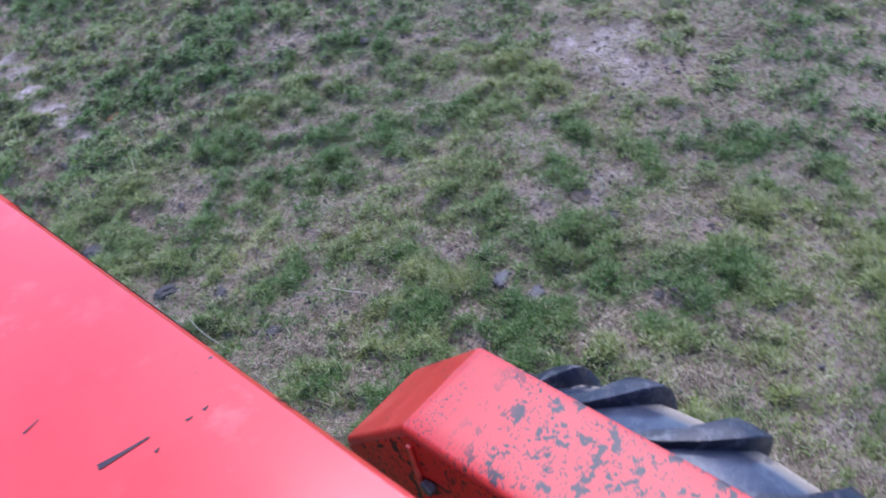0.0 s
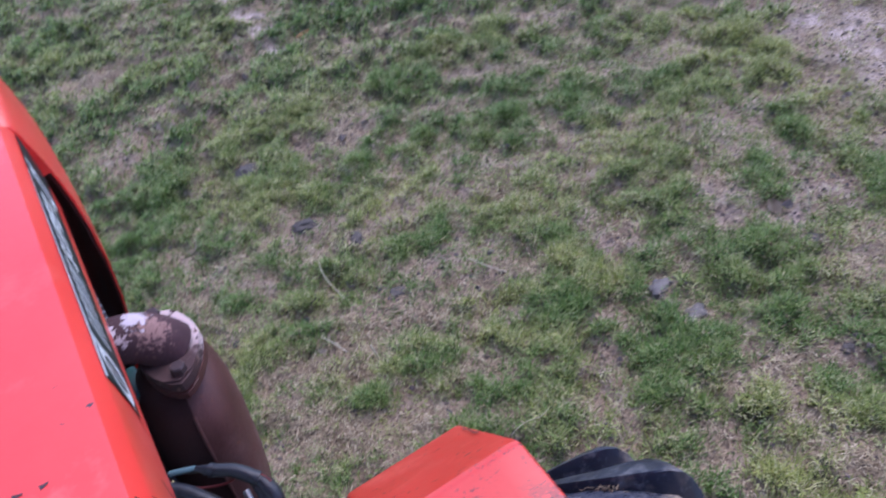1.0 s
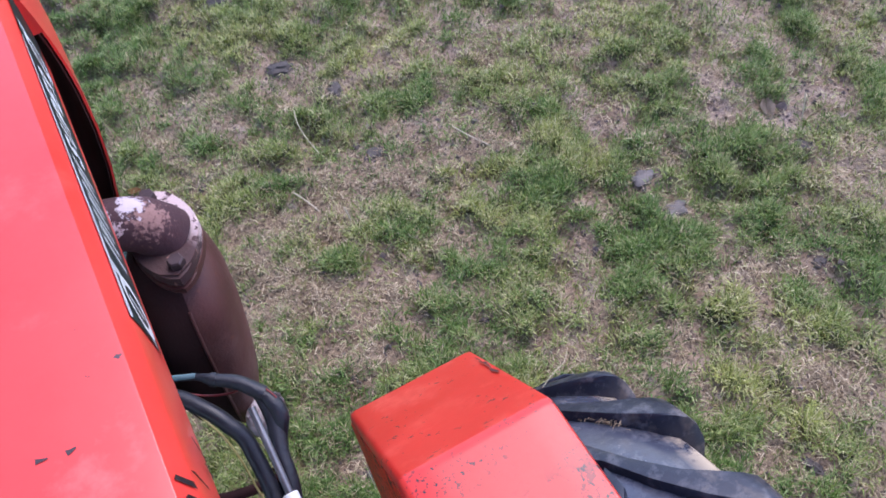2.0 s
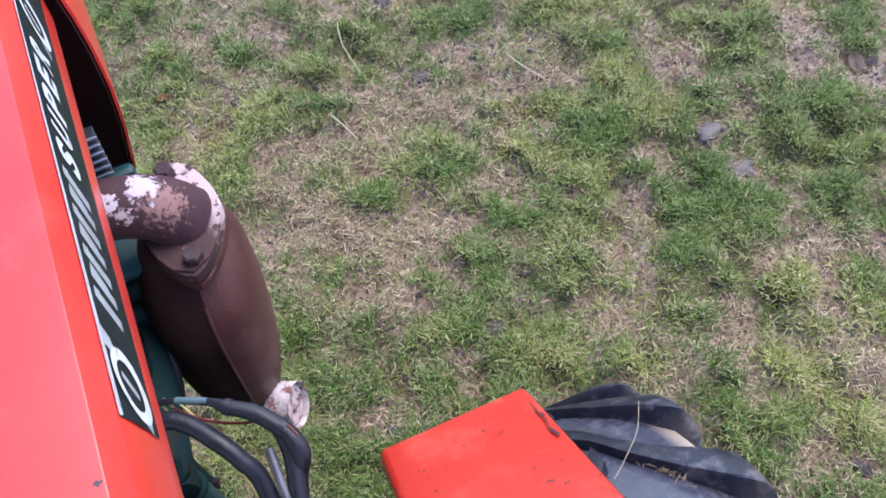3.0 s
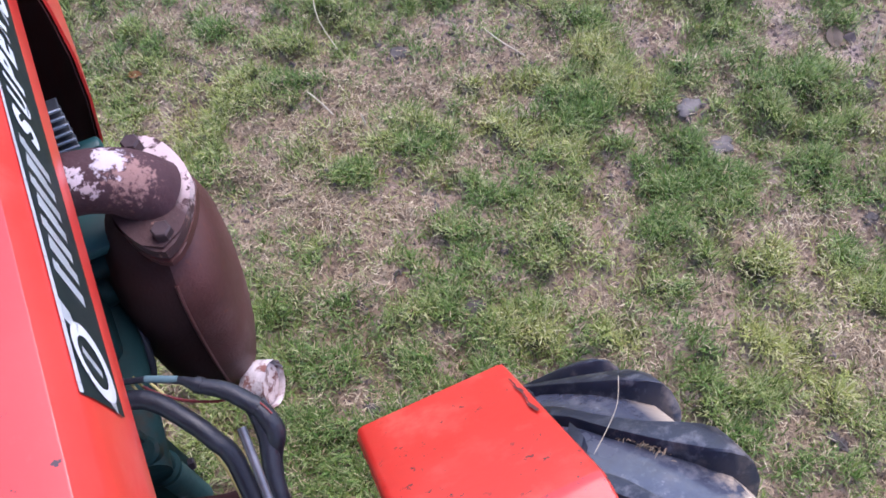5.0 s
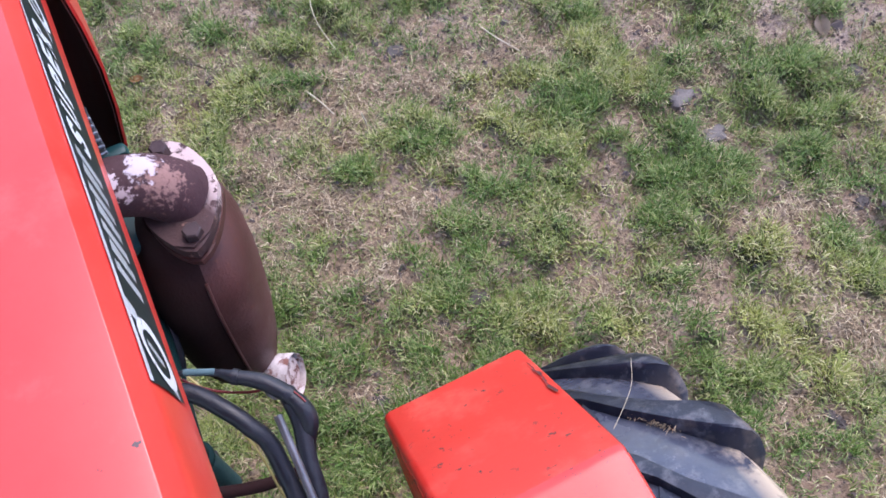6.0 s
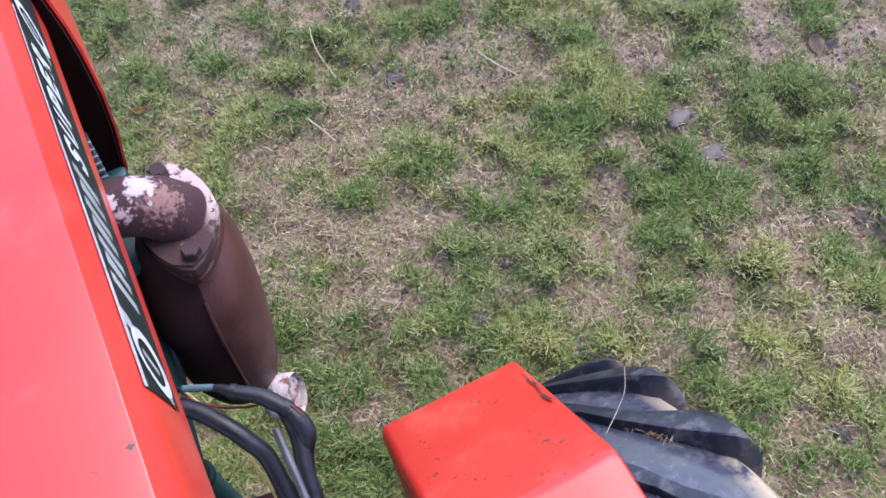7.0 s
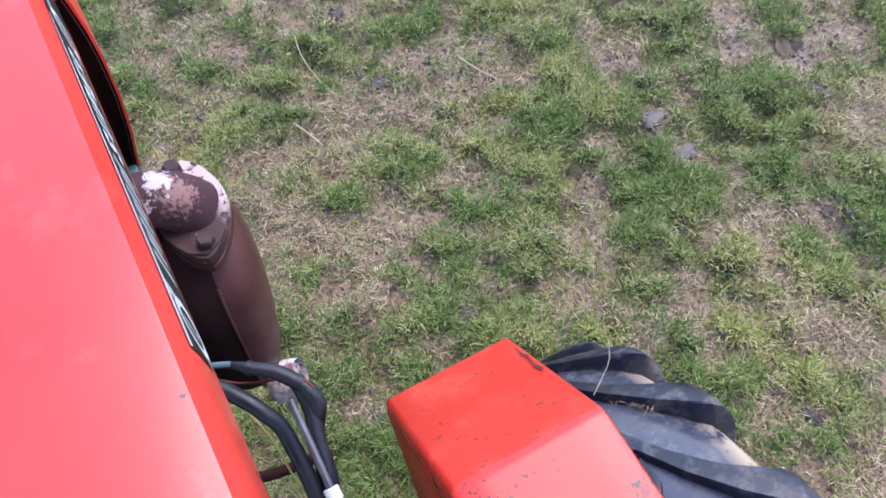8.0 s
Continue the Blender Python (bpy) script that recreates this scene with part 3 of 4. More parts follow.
def build_ground():
    far = np.geomspace(0.05, 400, 40)
    xs = np.concatenate([-1.0 - far[::-1], np.arange(-1.0, -0.2, 0.03), np.arange(-0.2, 2.1, 0.012), np.arange(2.1, 4.2, 0.025), 4.2 + far])
    ys = np.concatenate([-0.6 - far[::-1], np.arange(-0.6, 0.3, 0.03), np.arange(0.3, 2.4, 0.012), np.arange(2.4, 5.8, 0.025), 5.8 + far])
    gx, gy = np.meshgrid(xs, ys)
    gz = ground_height(gx, gy)
    verts = np.stack([gx, gy, gz], -1).reshape(-1, 3)
    nx, ny = len(xs), len(ys)
    idx = np.arange(nx * ny).reshape(ny, nx)
    quads = np.stack([idx[:-1, :-1], idx[:-1, 1:], idx[1:, 1:], idx[1:, :-1]], -1).reshape(-1, 4)
    mesh = bpy.data.meshes.new("ground")
    mesh.from_pydata(verts.tolist(), [], quads.tolist())
    cover, _ = lushness(gx, gy)
    away = np.clip(np.hypot(gx - 0.9, gy - 2.2) / 1.2 - 2.2, 0, 1)
    cover = cover * (0.4 + 0.6 * clumps(gx, gy)) * (1 - away) + 0.66 * away
    mesh.attributes.new("cover", "FLOAT", "POINT").data.foreach_set("value", cover.ravel().astype(np.float32))
    mesh.attributes.new("straw", "FLOAT", "POINT").data.foreach_set("value", (thatchiness(gx, gy) * (1 - away)).ravel().astype(np.float32))
    mesh.attributes.new("bare", "FLOAT", "POINT").data.foreach_set("value", (bareness(gx, gy) * np.maximum.reduce([np.exp(-((gx - 2.28) ** 2 + (gy - 1.62) ** 2) / 0.12), 0.75 * np.exp(-((gx - 1.53) ** 2 + (gy - 1.24) ** 2) / 0.05), np.where((gy > 2.9) & (gx > 0.6), np.exp(-(gx - 0.93) ** 2 / 0.06), 0)]) * (1 - away)).ravel().astype(np.float32))
    mesh.materials.append(soil)
    mesh.shade_smooth()
    return tagged(new("ground", mesh), "trampled muddy brown pasture soil under thin winter turf", "ground", kind="structure")


def blades(name, label, material, x, y, length, width, lean, tone, rng, heading=None, bend=0.38, lift=-0.002):
    """Many bent, tapered grass blades as one mesh."""
    n = len(x)
    heading = rng.uniform(0, 2 * math.pi, n) if heading is None else heading
    z = ground_height(x, y) + lift
    dx, dy = np.cos(heading), np.sin(heading)
    sx, sy = -dy * width / 2, dx * width / 2
    m = 0.5 * length
    mx, mz = m * np.sin(lean * (1 - bend)), m * np.cos(lean * (1 - bend))
    tx, tz = mx + (length - m) * np.sin(lean * (1 + bend * 0.9)), mz + (length - m) * np.cos(lean * (1 + bend * 0.9))
    tz = np.maximum(tz, 0.004)
    co = np.empty((n, 5, 3), np.float32)
    co[:, 0] = np.stack([x - sx, y - sy, z], -1)
    co[:, 1] = np.stack([x + sx, y + sy, z], -1)
    co[:, 2] = np.stack([x + dx * mx + sx * 0.9, y + dy * mx + sy * 0.9, z + mz], -1)
    co[:, 3] = np.stack([x + dx * mx - sx * 0.9, y + dy * mx - sy * 0.9, z + mz], -1)
    co[:, 4] = np.stack([x + dx * tx, y + dy * tx, z + tz], -1)
    corners, faces = (np.array([0, 1, 2, 3, 3, 2, 4]), np.array([0, 4])) if bend > 0.1 else (np.array([0, 1, 4]), np.array([0]))
    if bend <= 0.1:
        co = co[:, [0, 1, 4]]
        corners = np.array([0, 1, 2])
    v, k = co.shape[1], len(corners)
    loops = ((np.arange(n) * v)[:, None] + corners).astype(np.int32).ravel()
    starts = ((np.arange(n) * k)[:, None] + faces).astype(np.int32).ravel()
    mesh = bpy.data.meshes.new(name)
    mesh.vertices.add(n * v)
    mesh.vertices.foreach_set("co", co.ravel())
    mesh.loops.add(n * k)
    mesh.loops.foreach_set("vertex_index", loops)
    mesh.polygons.add(n * len(faces))
    mesh.polygons.foreach_set("loop_start", starts)
    mesh.update(calc_edges=True)
    mesh.validate()
    mesh.attributes.new("tone", "FLOAT", "POINT").data.foreach_set("value", np.repeat(tone, v).astype(np.float32))
    mesh.materials.append(material)
    return tagged(new(name, mesh), label, "grass", kind="stuff")


def scatter(count, low, high, keep, rng):
    x, y = rng.uniform(low[0], high[0], count), rng.uniform(low[1], high[1], count)
    ok = rng.uniform(0, 1, count) < keep(x, y)
    return x[ok], y[ok]


def build_turf():
    rng = np.random.RandomState(3)
    near, all_round = ((-0.25, 0.1), (2.1, 2.6)), ((-3.6, -2.6), (5.4, 7.2))

    def outside(x, y):
        return (x < near[0][0]) | (x > near[1][0]) | (y > near[1][1]) | (y < near[0][1])

    def fade(x, y):
        """Sparser, but with broader blades, away from the near field."""
        return np.maximum(np.exp(-np.maximum(np.hypot(x - 1.0, y - 2.3) - 1.9, 0) / 0.8), 0.03)

    def thatch(x, y):
        return (0.30 + 0.70 * lushness(x, y)[0]) * (0.4 + 0.6 * clumps(x, y)) * (1 - 0.93 * bareness(x, y)) * (1 - 0.65 * thatchiness(x, y))

    def wilted(x, y):
        dry = np.clip(0.32 + 0.16 * bareness(x, y) + 0.68 * thatchiness(x, y), 0, 1)
        return dry * np.clip((layered(x, y, 0.07, 3) - 0.30) * 2.5, 0.10, 1) * (1 - 0.3 * lushness(x, y)[0])

    def far_scatter(count, keep):
        x, y = scatter(count, *all_round, fade, rng)
        ok = outside(x, y)
        x, y = x[ok], y[ok]
        ok = rng.uniform(0, 1, len(x)) < keep(x, y)
        return x[ok], y[ok]

    # low thatch of single blades
    xa, ya = scatter(330000, *near, thatch, rng)
    xb, yb = far_scatter(1500000, thatch)
    x, y = np.concatenate([xa, xb]), np.concatenate([ya, yb])
    n = len(x)
    wide = np.where(outside(x, y), 0.0038 * np.minimum(1 / np.sqrt(fade(x, y)), 3.5), 0.0024)
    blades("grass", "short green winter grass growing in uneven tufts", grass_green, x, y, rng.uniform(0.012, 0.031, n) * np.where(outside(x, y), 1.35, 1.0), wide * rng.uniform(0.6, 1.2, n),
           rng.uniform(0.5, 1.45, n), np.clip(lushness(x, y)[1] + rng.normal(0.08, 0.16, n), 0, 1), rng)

    # tufts, whose blades spread from a middle
    def tuft_here(x, y):
        return (0.04 + 0.96 * lushness(x, y)[0]) * (0.2 + 0.8 * clumps(x, y)) * (1 - 0.45 * thatchiness(x, y))

    xa, ya = scatter(33000, *near, tuft_here, rng)
    xb, yb = far_scatter(170000, tuft_here)
    parts = []
    for tx, ty, count, wide, spread in ((xa, ya, 21, 0.0019, 0.0145), (xb, yb, 11, 0.0042, 0.020)):
        m = len(tx)
        thick, tone = lushness(tx, ty)
        size = rng.uniform(0.55, 1.25, m) * (0.6 + 0.55 * thick)
        broad = wide * np.minimum(1 / np.sqrt(fade(tx, ty)), 3.5)
        cx, cy, size, tone, broad = (np.repeat(v, count) for v in (tx, ty, size, np.clip(tone + rng.normal(0, 0.14, m), 0, 1), broad))
        k = len(cx)
        angle = rng.uniform(0, 2 * math.pi, k)
        r = spread * size * np.sqrt(rng.uniform(0, 1, k))
        lean = 0.25 + 0.95 * r / (spread * size) * rng.uniform(0.5, 1.2, k)
        parts.append((cx + r * np.cos(angle), cy + r * np.sin(angle), rng.uniform(0.016, 0.038, k) * size, broad * rng.uniform(0.6, 1.15, k), lean, np.clip(tone + rng.normal(0, 0.08, k), 0, 1), angle + rng.normal(0, 0.7, k)))
    x, y, length, width, lean, tone, heading = (np.concatenate(v) for v in zip(*parts))
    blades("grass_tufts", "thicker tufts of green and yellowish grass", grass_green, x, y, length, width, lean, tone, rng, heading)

    x, y = scatter(1150000, (-0.4, 0.1), (2.9, 4.2), lambda u, v: wilted(u, v) * fade(u, v), rng)
    n = len(x)
    blades("dry_grass", "flattened wilted straw-coloured grass on the soil", grass_dry, x, y, rng.uniform(0.008, 0.027, n), rng.uniform(0.0009, 0.0023, n),
           rng.uniform(1.1, 1.56, n), rng.uniform(0, 1, n), rng, bend=0.04, lift=rng.uniform(0.001, 0.008, n))


def build_crumbs():
    """Small crumbs of trodden earth on the bare places."""
    rng = np.random.RandomState(11)
    x, y = scatter(120000, (-0.3, 0.1), (2.9, 3.4), lambda u, v: 0.06 + 0.8 * bareness(u, v) * layered(u, v, 0.08, 2), rng)
    n = len(x)
    size = 0.0026 * np.exp(rng.normal(0, 0.55, n))
    z = ground_height(x, y) + 0.25 * size
    corners = np.array([(1, 0, 0), (0.2, 0.9, 0.1), (-0.9, 0.3, 0), (-0.3, -1, 0), (0, 0, 0.9), (0.5, -0.7, 0.2)])
    co = (corners[None] + rng.uniform(-0.35, 0.35, (n, 6, 3))) * size[:, None, None] + np.stack([x, y, z], -1)[:, None]
    faces = np.array([(0, 1, 4), (1, 2, 4), (2, 3, 4), (3, 5, 4), (5, 0, 4)])
    tris = (faces[None] + (np.arange(n) * 6)[:, None, None]).reshape(-1, 3)
    mesh = bpy.data.meshes.new("soil_crumbs")
    mesh.from_pydata(co.reshape(-1, 3).tolist(), [], tris.tolist())
    mesh.materials.append(crumb_earth)
    return tagged(new("soil_crumbs", mesh), "small dark crumbs of trodden earth", "soil", kind="stuff")


build_ground()
build_turf()
build_crumbs()


# ---------------------------------------------------------------- tractor
MID, AXLE_Y, AXLE_Z = -0.12, 0.20, 0.425
tractor = thing("tractor", (MID, AXLE_Y, 0), "old red compact tractor with a dark green engine and rusty exhaust", "tractor")


def mirrored(profile):
    """The right half of a profile of (x, z), closed over the tractor's middle."""
    return profile + [(2 * MID - x, z) for x, z in reversed(profile)]


HOOD_SIDE = [(0.1155, 1.058), (0.1170, 1.062), (0.1183, 1.080), (0.1190, 1.105), (0.1187, 1.125), (0.1180, 1.1395), (0.1168, 1.1434), (0.1096, 1.1554), (0.1086, 1.1557), (0.03, 1.1600), (-0.05, 1.1625), (-0.12, 1.1632)]


def droop(z, y):
    """The bonnet's side grows deeper towards the front."""
    return z if z >= 1.1 else 1.1 - (1.1 - z) * (1 + 0.36 * min(max((y - 0.5) / 0.4, 0.0), 1.0))


def build_hood():
    profile = mirrored(HOOD_SIDE[:-1])
    rows = [[(x, y, droop(z, y)) for x, z in profile] for y in np.linspace(-0.28, 0.8985, 14)]
    hood = part("hood", sheet(rows, 0.0022), hood_red, tractor, "glossy sun-faded red sheet metal bonnet")
    # side decal with plain bars for its lettering
    def on_side(z, proud, y):
        zs, xs = [droop(p[1], y) for p in HOOD_SIDE[:8]], [p[0] for p in HOOD_SIDE[:8]]
        return float(np.interp(z, zs, xs)) + proud

    def strip(corners, proud):
        """A thin skin on the bonnet's side from rows of (y, z)."""
        bm = bmesh.new()
        ring = [bm.verts.new((on_side(z, proud, y), y, z)) for y, z in corners]
        bm.faces.new(ring)
        bmesh.ops.solidify(bm, geom=bm.faces, thickness=0.0004)
        return bm

    bm = bmesh.new()
    ys = np.linspace(0.519, 0.893, 30)
    zs = [1.0870, 1.103, 1.118, 1.130, 1.1415]
    grid = [[bm.verts.new((on_side(droop(z, y), 0.0009, y), y + (0.006 * (1.1415 - z) / 0.0545 if y < 0.52 else 0), droop(z, y))) for z in zs] for y in ys]
    for a, b in zip(grid, grid[1:]):
        for i in range(len(zs) - 1):
            bm.faces.new((a[i], a[i + 1], b[i + 1], b[i]))
    decal = part("decal", bm, decal_dark, tractor, "dark green side decal with white lettering")

    def bars(rows):
        for corners in rows:
            part("decal_bar", strip(corners, 0.0013), decal_white, decal, smooth=False)

    # white border that thins out towards the front
    for y0 in np.arange(0.5195, 0.80, 0.0374):
        low = 1.1400 + 0.0016 * (y0 - 0.52) / 0.30
        bars([[(y0, low), (y0 + 0.0372, low + 0.0002), (y0 + 0.0372, 1.1428), (y0, 1.1428)]])

    def letter(sign, first, last, low, high):
        """One letter of the built-in font, laid on the bonnet's side between y first and last."""
        curve = bpy.data.curves.new("letter", "FONT")
        curve.body, curve.offset, curve.resolution_u = sign, 0.045, 4
        flat = bpy.data.objects.new("letter", curve)
        scene.collection.objects.link(flat)
        mesh = bpy.data.meshes.new_from_object(flat.evaluated_get(bpy.context.evaluated_depsgraph_get()))
        bpy.data.objects.remove(flat)
        bm = bmesh.new()
        bm.from_mesh(mesh)
        xs, zs = [v.co.x for v in bm.verts], [v.co.y for v in bm.verts]
        for v in bm.verts:
            u, w = (v.co.x - min(xs)) / (max(xs) - min(xs)), (v.co.y - min(zs)) / (max(zs) - min(zs))
            z = low + w * (high - low)
            at_y = first + u * (last - first) + 0.0050 * w
            v.co = (on_side(z, 0.0014, at_y), at_y, z)
        part("decal_letter", bm, decal_white, decal, smooth=False)

    for k, sign in enumerate("SUPER"):
        letter(sign, 0.6845 + 0.0225 * k, 0.7005 + 0.0225 * k, 1.1075, 1.1345)
    # the maker's word as plain slanted marks
    for k in range(7):
        y = 0.582 + 0.0138 * k
        lift = 0.002 * (k % 2)
        bars([[(y, 1.105), (y + 0.0072, 1.104), (y + 0.0152, 1.135 - lift), (y + 0.0080, 1.136 - lift)]])
        if k % 2:
            bars([[(y + 0.0066, 1.1100 + lift), (y + 0.0106, 1.1100 + lift), (y + 0.0180, 1.132), (y + 0.0140, 1.132)]])
        bars([[(y + 0.004, 1.110), (y + 0.0068, 1.110), (y + 0.0076, 1.1128), (y + 0.0048, 1.1128)] if k % 2 else [(y + 0.0118, 1.1285), (y + 0.0142, 1.1285), (y + 0.0150, 1.1315), (y + 0.0126, 1.1315)]])
    for centre, size in ((0.5445, 0.0185), (0.822, 0.0150)):
        bm = bmesh.new()
        count = 28
        inner, outer = [], []
        for k in range(count):
            a = 2 * math.pi * k / count
            for ring, s in ((outer, 1.0), (inner, 0.66 + 0.10 * math.sin(a - 0.6))):
                y = centre + size * s * math.cos(a) + 0.25 * size * s * math.sin(a)
                z = 1.1155 + 0.0225 * s * math.sin(a)
                ring.append(bm.verts.new((on_side(z, 0.0014, y), y, z)))
        for k in range(count):
            j = (k + 1) % count
            bm.faces.new((outer[k], outer[j], inner[j], inner[k]))
        part("decal_ring", bm, decal_white, decal, smooth=False)
        bars([[(centre - 0.006, 1.109), (centre - 0.002, 1.108), (centre + 0.005, 1.127), (centre + 0.001, 1.128)]])
        bars([[(centre + 0.0150, 1.1405), (centre + 0.0270, 1.1408), (centre + 0.0215, 1.1315), (centre + 0.0120, 1.1290)]])
        bars([[(centre - 0.0225, 1.0985), (centre - 0.0165, 1.0980), (centre - 0.0120, 1.1100), (centre - 0.0165, 1.1115)]])
    # long scratch and small nicks in the lid's paint
    for a, b, w in (((-0.016, 0.466), (0.025, 0.457), 0.0020), ((-0.037, 0.550), (-0.022, 0.553), 0.0007), ((0.053, 0.446), (0.059, 0.445), 0.0010), ((0.068, 0.443), (0.073, 0.444), 0.0012), ((0.020, 0.440), (0.024, 0.441), 0.0010)):
        way = (Vector(b) - Vector(a)).normalized()
        off = Vector((-way.y, way.x)) * w
        bm = bmesh.new()
        top = lambda p: (p[0], p[1], float(np.interp(-p[0], [-0.094, -0.03, 0.05, 0.12], [1.156, 1.160, 1.1625, 1.1632])) + 0.0007)
        bm.faces.new([bm.verts.new(top(q)) for q in (Vector(a) - off * 1.6, Vector(a) + off * 1.6, (Vector(a) + Vector(b)) / 2 + off * 0.7, Vector(b) + off * 0.5, Vector(b) - off * 0.5)])
        part("scratch", bm, bolt_metal, hood, smooth=False)
    for y, z, w, h in ((0.448, 1.092, 0.0016, 0.016), (0.436, 1.080, 0.0022, 0.013), (0.402, 1.1485, 0.003, 0.006), (0.392, 1.1440, 0.002, 0.008), (0.41, 1.128, 0.0008, 0.014)):
        part("scuff", strip([(y - w, z - h), (y + w * 0.4, z - h * 0.8), (y + w * 1.6, z + h * 0.7), (y + w * 0.6, z + h)], 0.0012), bolt_metal, hood, smooth=False)
    return hood


build_hood()

# nose cowl in front of the engine
COWL_SIDE = [(-0.115, 0.640), (-0.03, 0.645), (0.030, 0.665), (0.050, 0.700), (0.080, 0.770), (0.098, 0.820), (0.111, 0.860), (0.122, 0.912), (0.1290, 0.962), (0.1320, 1.012), (0.1320, 1.045), (0.1300, 1.075), (0.1262, 1.105), (0.1210, 1.135), (0.1172, 1.1455), (0.1088, 1.1532), (0.1035, 1.1566), (0.0995, 1.1574), (0.03, 1.1610), (-0.05, 1.1635)]
cowl_profile = mirrored(COWL_SIDE)
rows = []
for y, s in ((0.900, 1.0), (0.95, 1.0), (1.02, 0.995), (1.10, 0.98), (1.16, 0.95), (1.195, 0.90)):
    rows.append([(MID + (x - MID) * s, y, 0.93 + (z - 0.93) * s) for x, z in cowl_profile])
cowl = part("nose_cowl", sheet(rows, 0.0025), hood_red, tractor, "red curved nose cowl, dark inside")
# inner face as a separate sheet in a darker brown
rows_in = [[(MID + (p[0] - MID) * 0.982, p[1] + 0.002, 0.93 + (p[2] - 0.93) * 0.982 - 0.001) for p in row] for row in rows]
part("cowl_lining", sheet(rows_in, 0.001), lining_dark, cowl, "dark brown inner face")
bm = bmesh.new()
bm.faces.new([bm.verts.new(p) for p in rows_in[-1]])
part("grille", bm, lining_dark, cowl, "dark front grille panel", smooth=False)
# turned-in lip that closes the joint between bonnet and cowl
lip = [(1.086, 0.1288), (1.100, 0.1270), (1.115, 0.1246), (1.130, 0.1218), (1.142, 0.1184), (1.148, 0.1146)]
part("cowl_lip", sheet([[(x, 0.9002, z), (float(np.interp(z, [p[1] for p in HOOD_SIDE[:8]], [p[0] for p in HOOD_SIDE[:8]])) - 0.004, 0.9002, z)] for z, x in lip], 0.0015), hood_red, cowl)


# engine block, cooling fins, covers
block = part("engine_block", box((-0.30, 0.40, 0.34), (0.010, 0.745, 0.70), 0.018, 3), engine_green, tractor, "oily dark green cast engine block")
part("cylinder_base", box((-0.24, 0.70, 0.79), (0.065, 0.885, 0.885), 0.012, 3), engine_green, block)
part("upper_crankcase", box((-0.28, 0.52, 0.69), (0.040, 0.885, 0.80), 0.014, 3), engine_green, block)
part("side_cover", box((0.004, 0.56, 0.46), (0.024, 0.73, 0.67), 0.010, 3), engine_green, block)
part("rocker_cover", box((0.00, 0.772, 0.866), (0.099, 0.822, 0.879), 0.004, 2), cover_teal, block, "lighter teal painted cover plate")
part("cover_rib", box((0.00, 0.764, 0.842), (0.093, 0.824, 0.862), 0.008, 3), engine_green, block)
part("cover_rib", box((0.00, 0.752, 0.812), (0.080, 0.826, 0.838), 0.010, 3), engine_green, block)
part("tappet_ledge", box((0.00, 0.66, 0.795), (0.062, 0.75, 0.815), 0.006, 2), engine_green, block)
part("oil_pipe", tube([(0.03, 0.77, 0.81), (0.072, 0.745, 0.800), (0.075, 0.72, 0.775), (0.060, 0.70, 0.74), (0.02, 0.69, 0.70)], 0.005, 12), rubber_hose, block)
part("lifter_housing", tube([(0.05, 0.60, 0.80), (0.055, 0.70, 0.795), (0.06, 0.82, 0.80)], 0.022, 16), engine_green, block)
part("injection_pump", drum((0.058, 0.612, 0.66), (0.058, 0.613, 0.765), 0.0140), corroded_green, block, "green pump with pale corrosion")
part("pump_collar", drum((0.058, 0.6125, 0.765), (0.058, 0.6130, 0.776), 0.0158), engine_green, block)
part("pump_cap", drum((0.058, 0.613, 0.776), (0.058, 0.614, 0.822), 0.0132), engine_green, block)
part("pump_lug", box((0.052, 0.620, 0.80), (0.063, 0.630, 0.832), 0.002, 2), engine_green, block)
part("pump_flange", box((0.030, 0.600, 0.69), (0.056, 0.640, 0.80), 0.004, 2), engine_green, block)
for z in (0.49, 0.64):
    for y in (0.58, 0.645, 0.71):
        part("cover_bolt", drum((0.022, y, z), (0.031, y, z), 0.008, 6, 0.001), bolt_metal, block)
for k in range(6):
    z = 0.889 + k * 0.0098
    edge = 0.0955 + 0.0008 * k
    fin = part("cooling_fin", box((-0.22, 0.874, z), (edge, 0.888, z + 0.003), 0.001, 1), fin_shaded, block)
    part("fin_edge", box((-0.20, 0.8725, z + 0.0002), (edge + 0.0008, 0.8745, z + 0.0036), 0.0006, 1), fin_metal, fin, "worn bright edge")
part("fin_base", box((0.02, 0.878, 0.862), (0.111, 0.893, 0.877), 0.005, 2), cover_teal, block)
part("cylinder_barrel", drum((-0.06, 0.85, 0.86), (-0.06, 0.85, 0.955), 0.075, 32), fin_shaded, block)
part("gear_housing", box((-0.28, -0.10, 0.28), (0.03, 0.44, 0.60), 0.03, 3), engine_green, tractor, "dark green gear housing")
part("axle_tube", drum((-0.58, AXLE_Y, AXLE_Z), (0.34, AXLE_Y, AXLE_Z), 0.045), engine_green, tractor)
part("bonnet_bracket", box((-0.26, 0.42, 0.78), (-0.20, 0.46, 1.162), 0.004), engine_green, tractor)
part("bonnet_bracket", box((-0.26, -0.06, 0.58), (-0.20, -0.02, 1.162), 0.004), engine_green, tractor)
part("cowl_bracket", box((-0.2, 0.87, 0.72), (-0.04, 0.93, 0.75), 0.004), engine_green, tractor)


# exhaust: elbow, bolted flange, welded silencer, pale tail stub
FX, FY, FZ = 0.1415, 0.787, 0.905
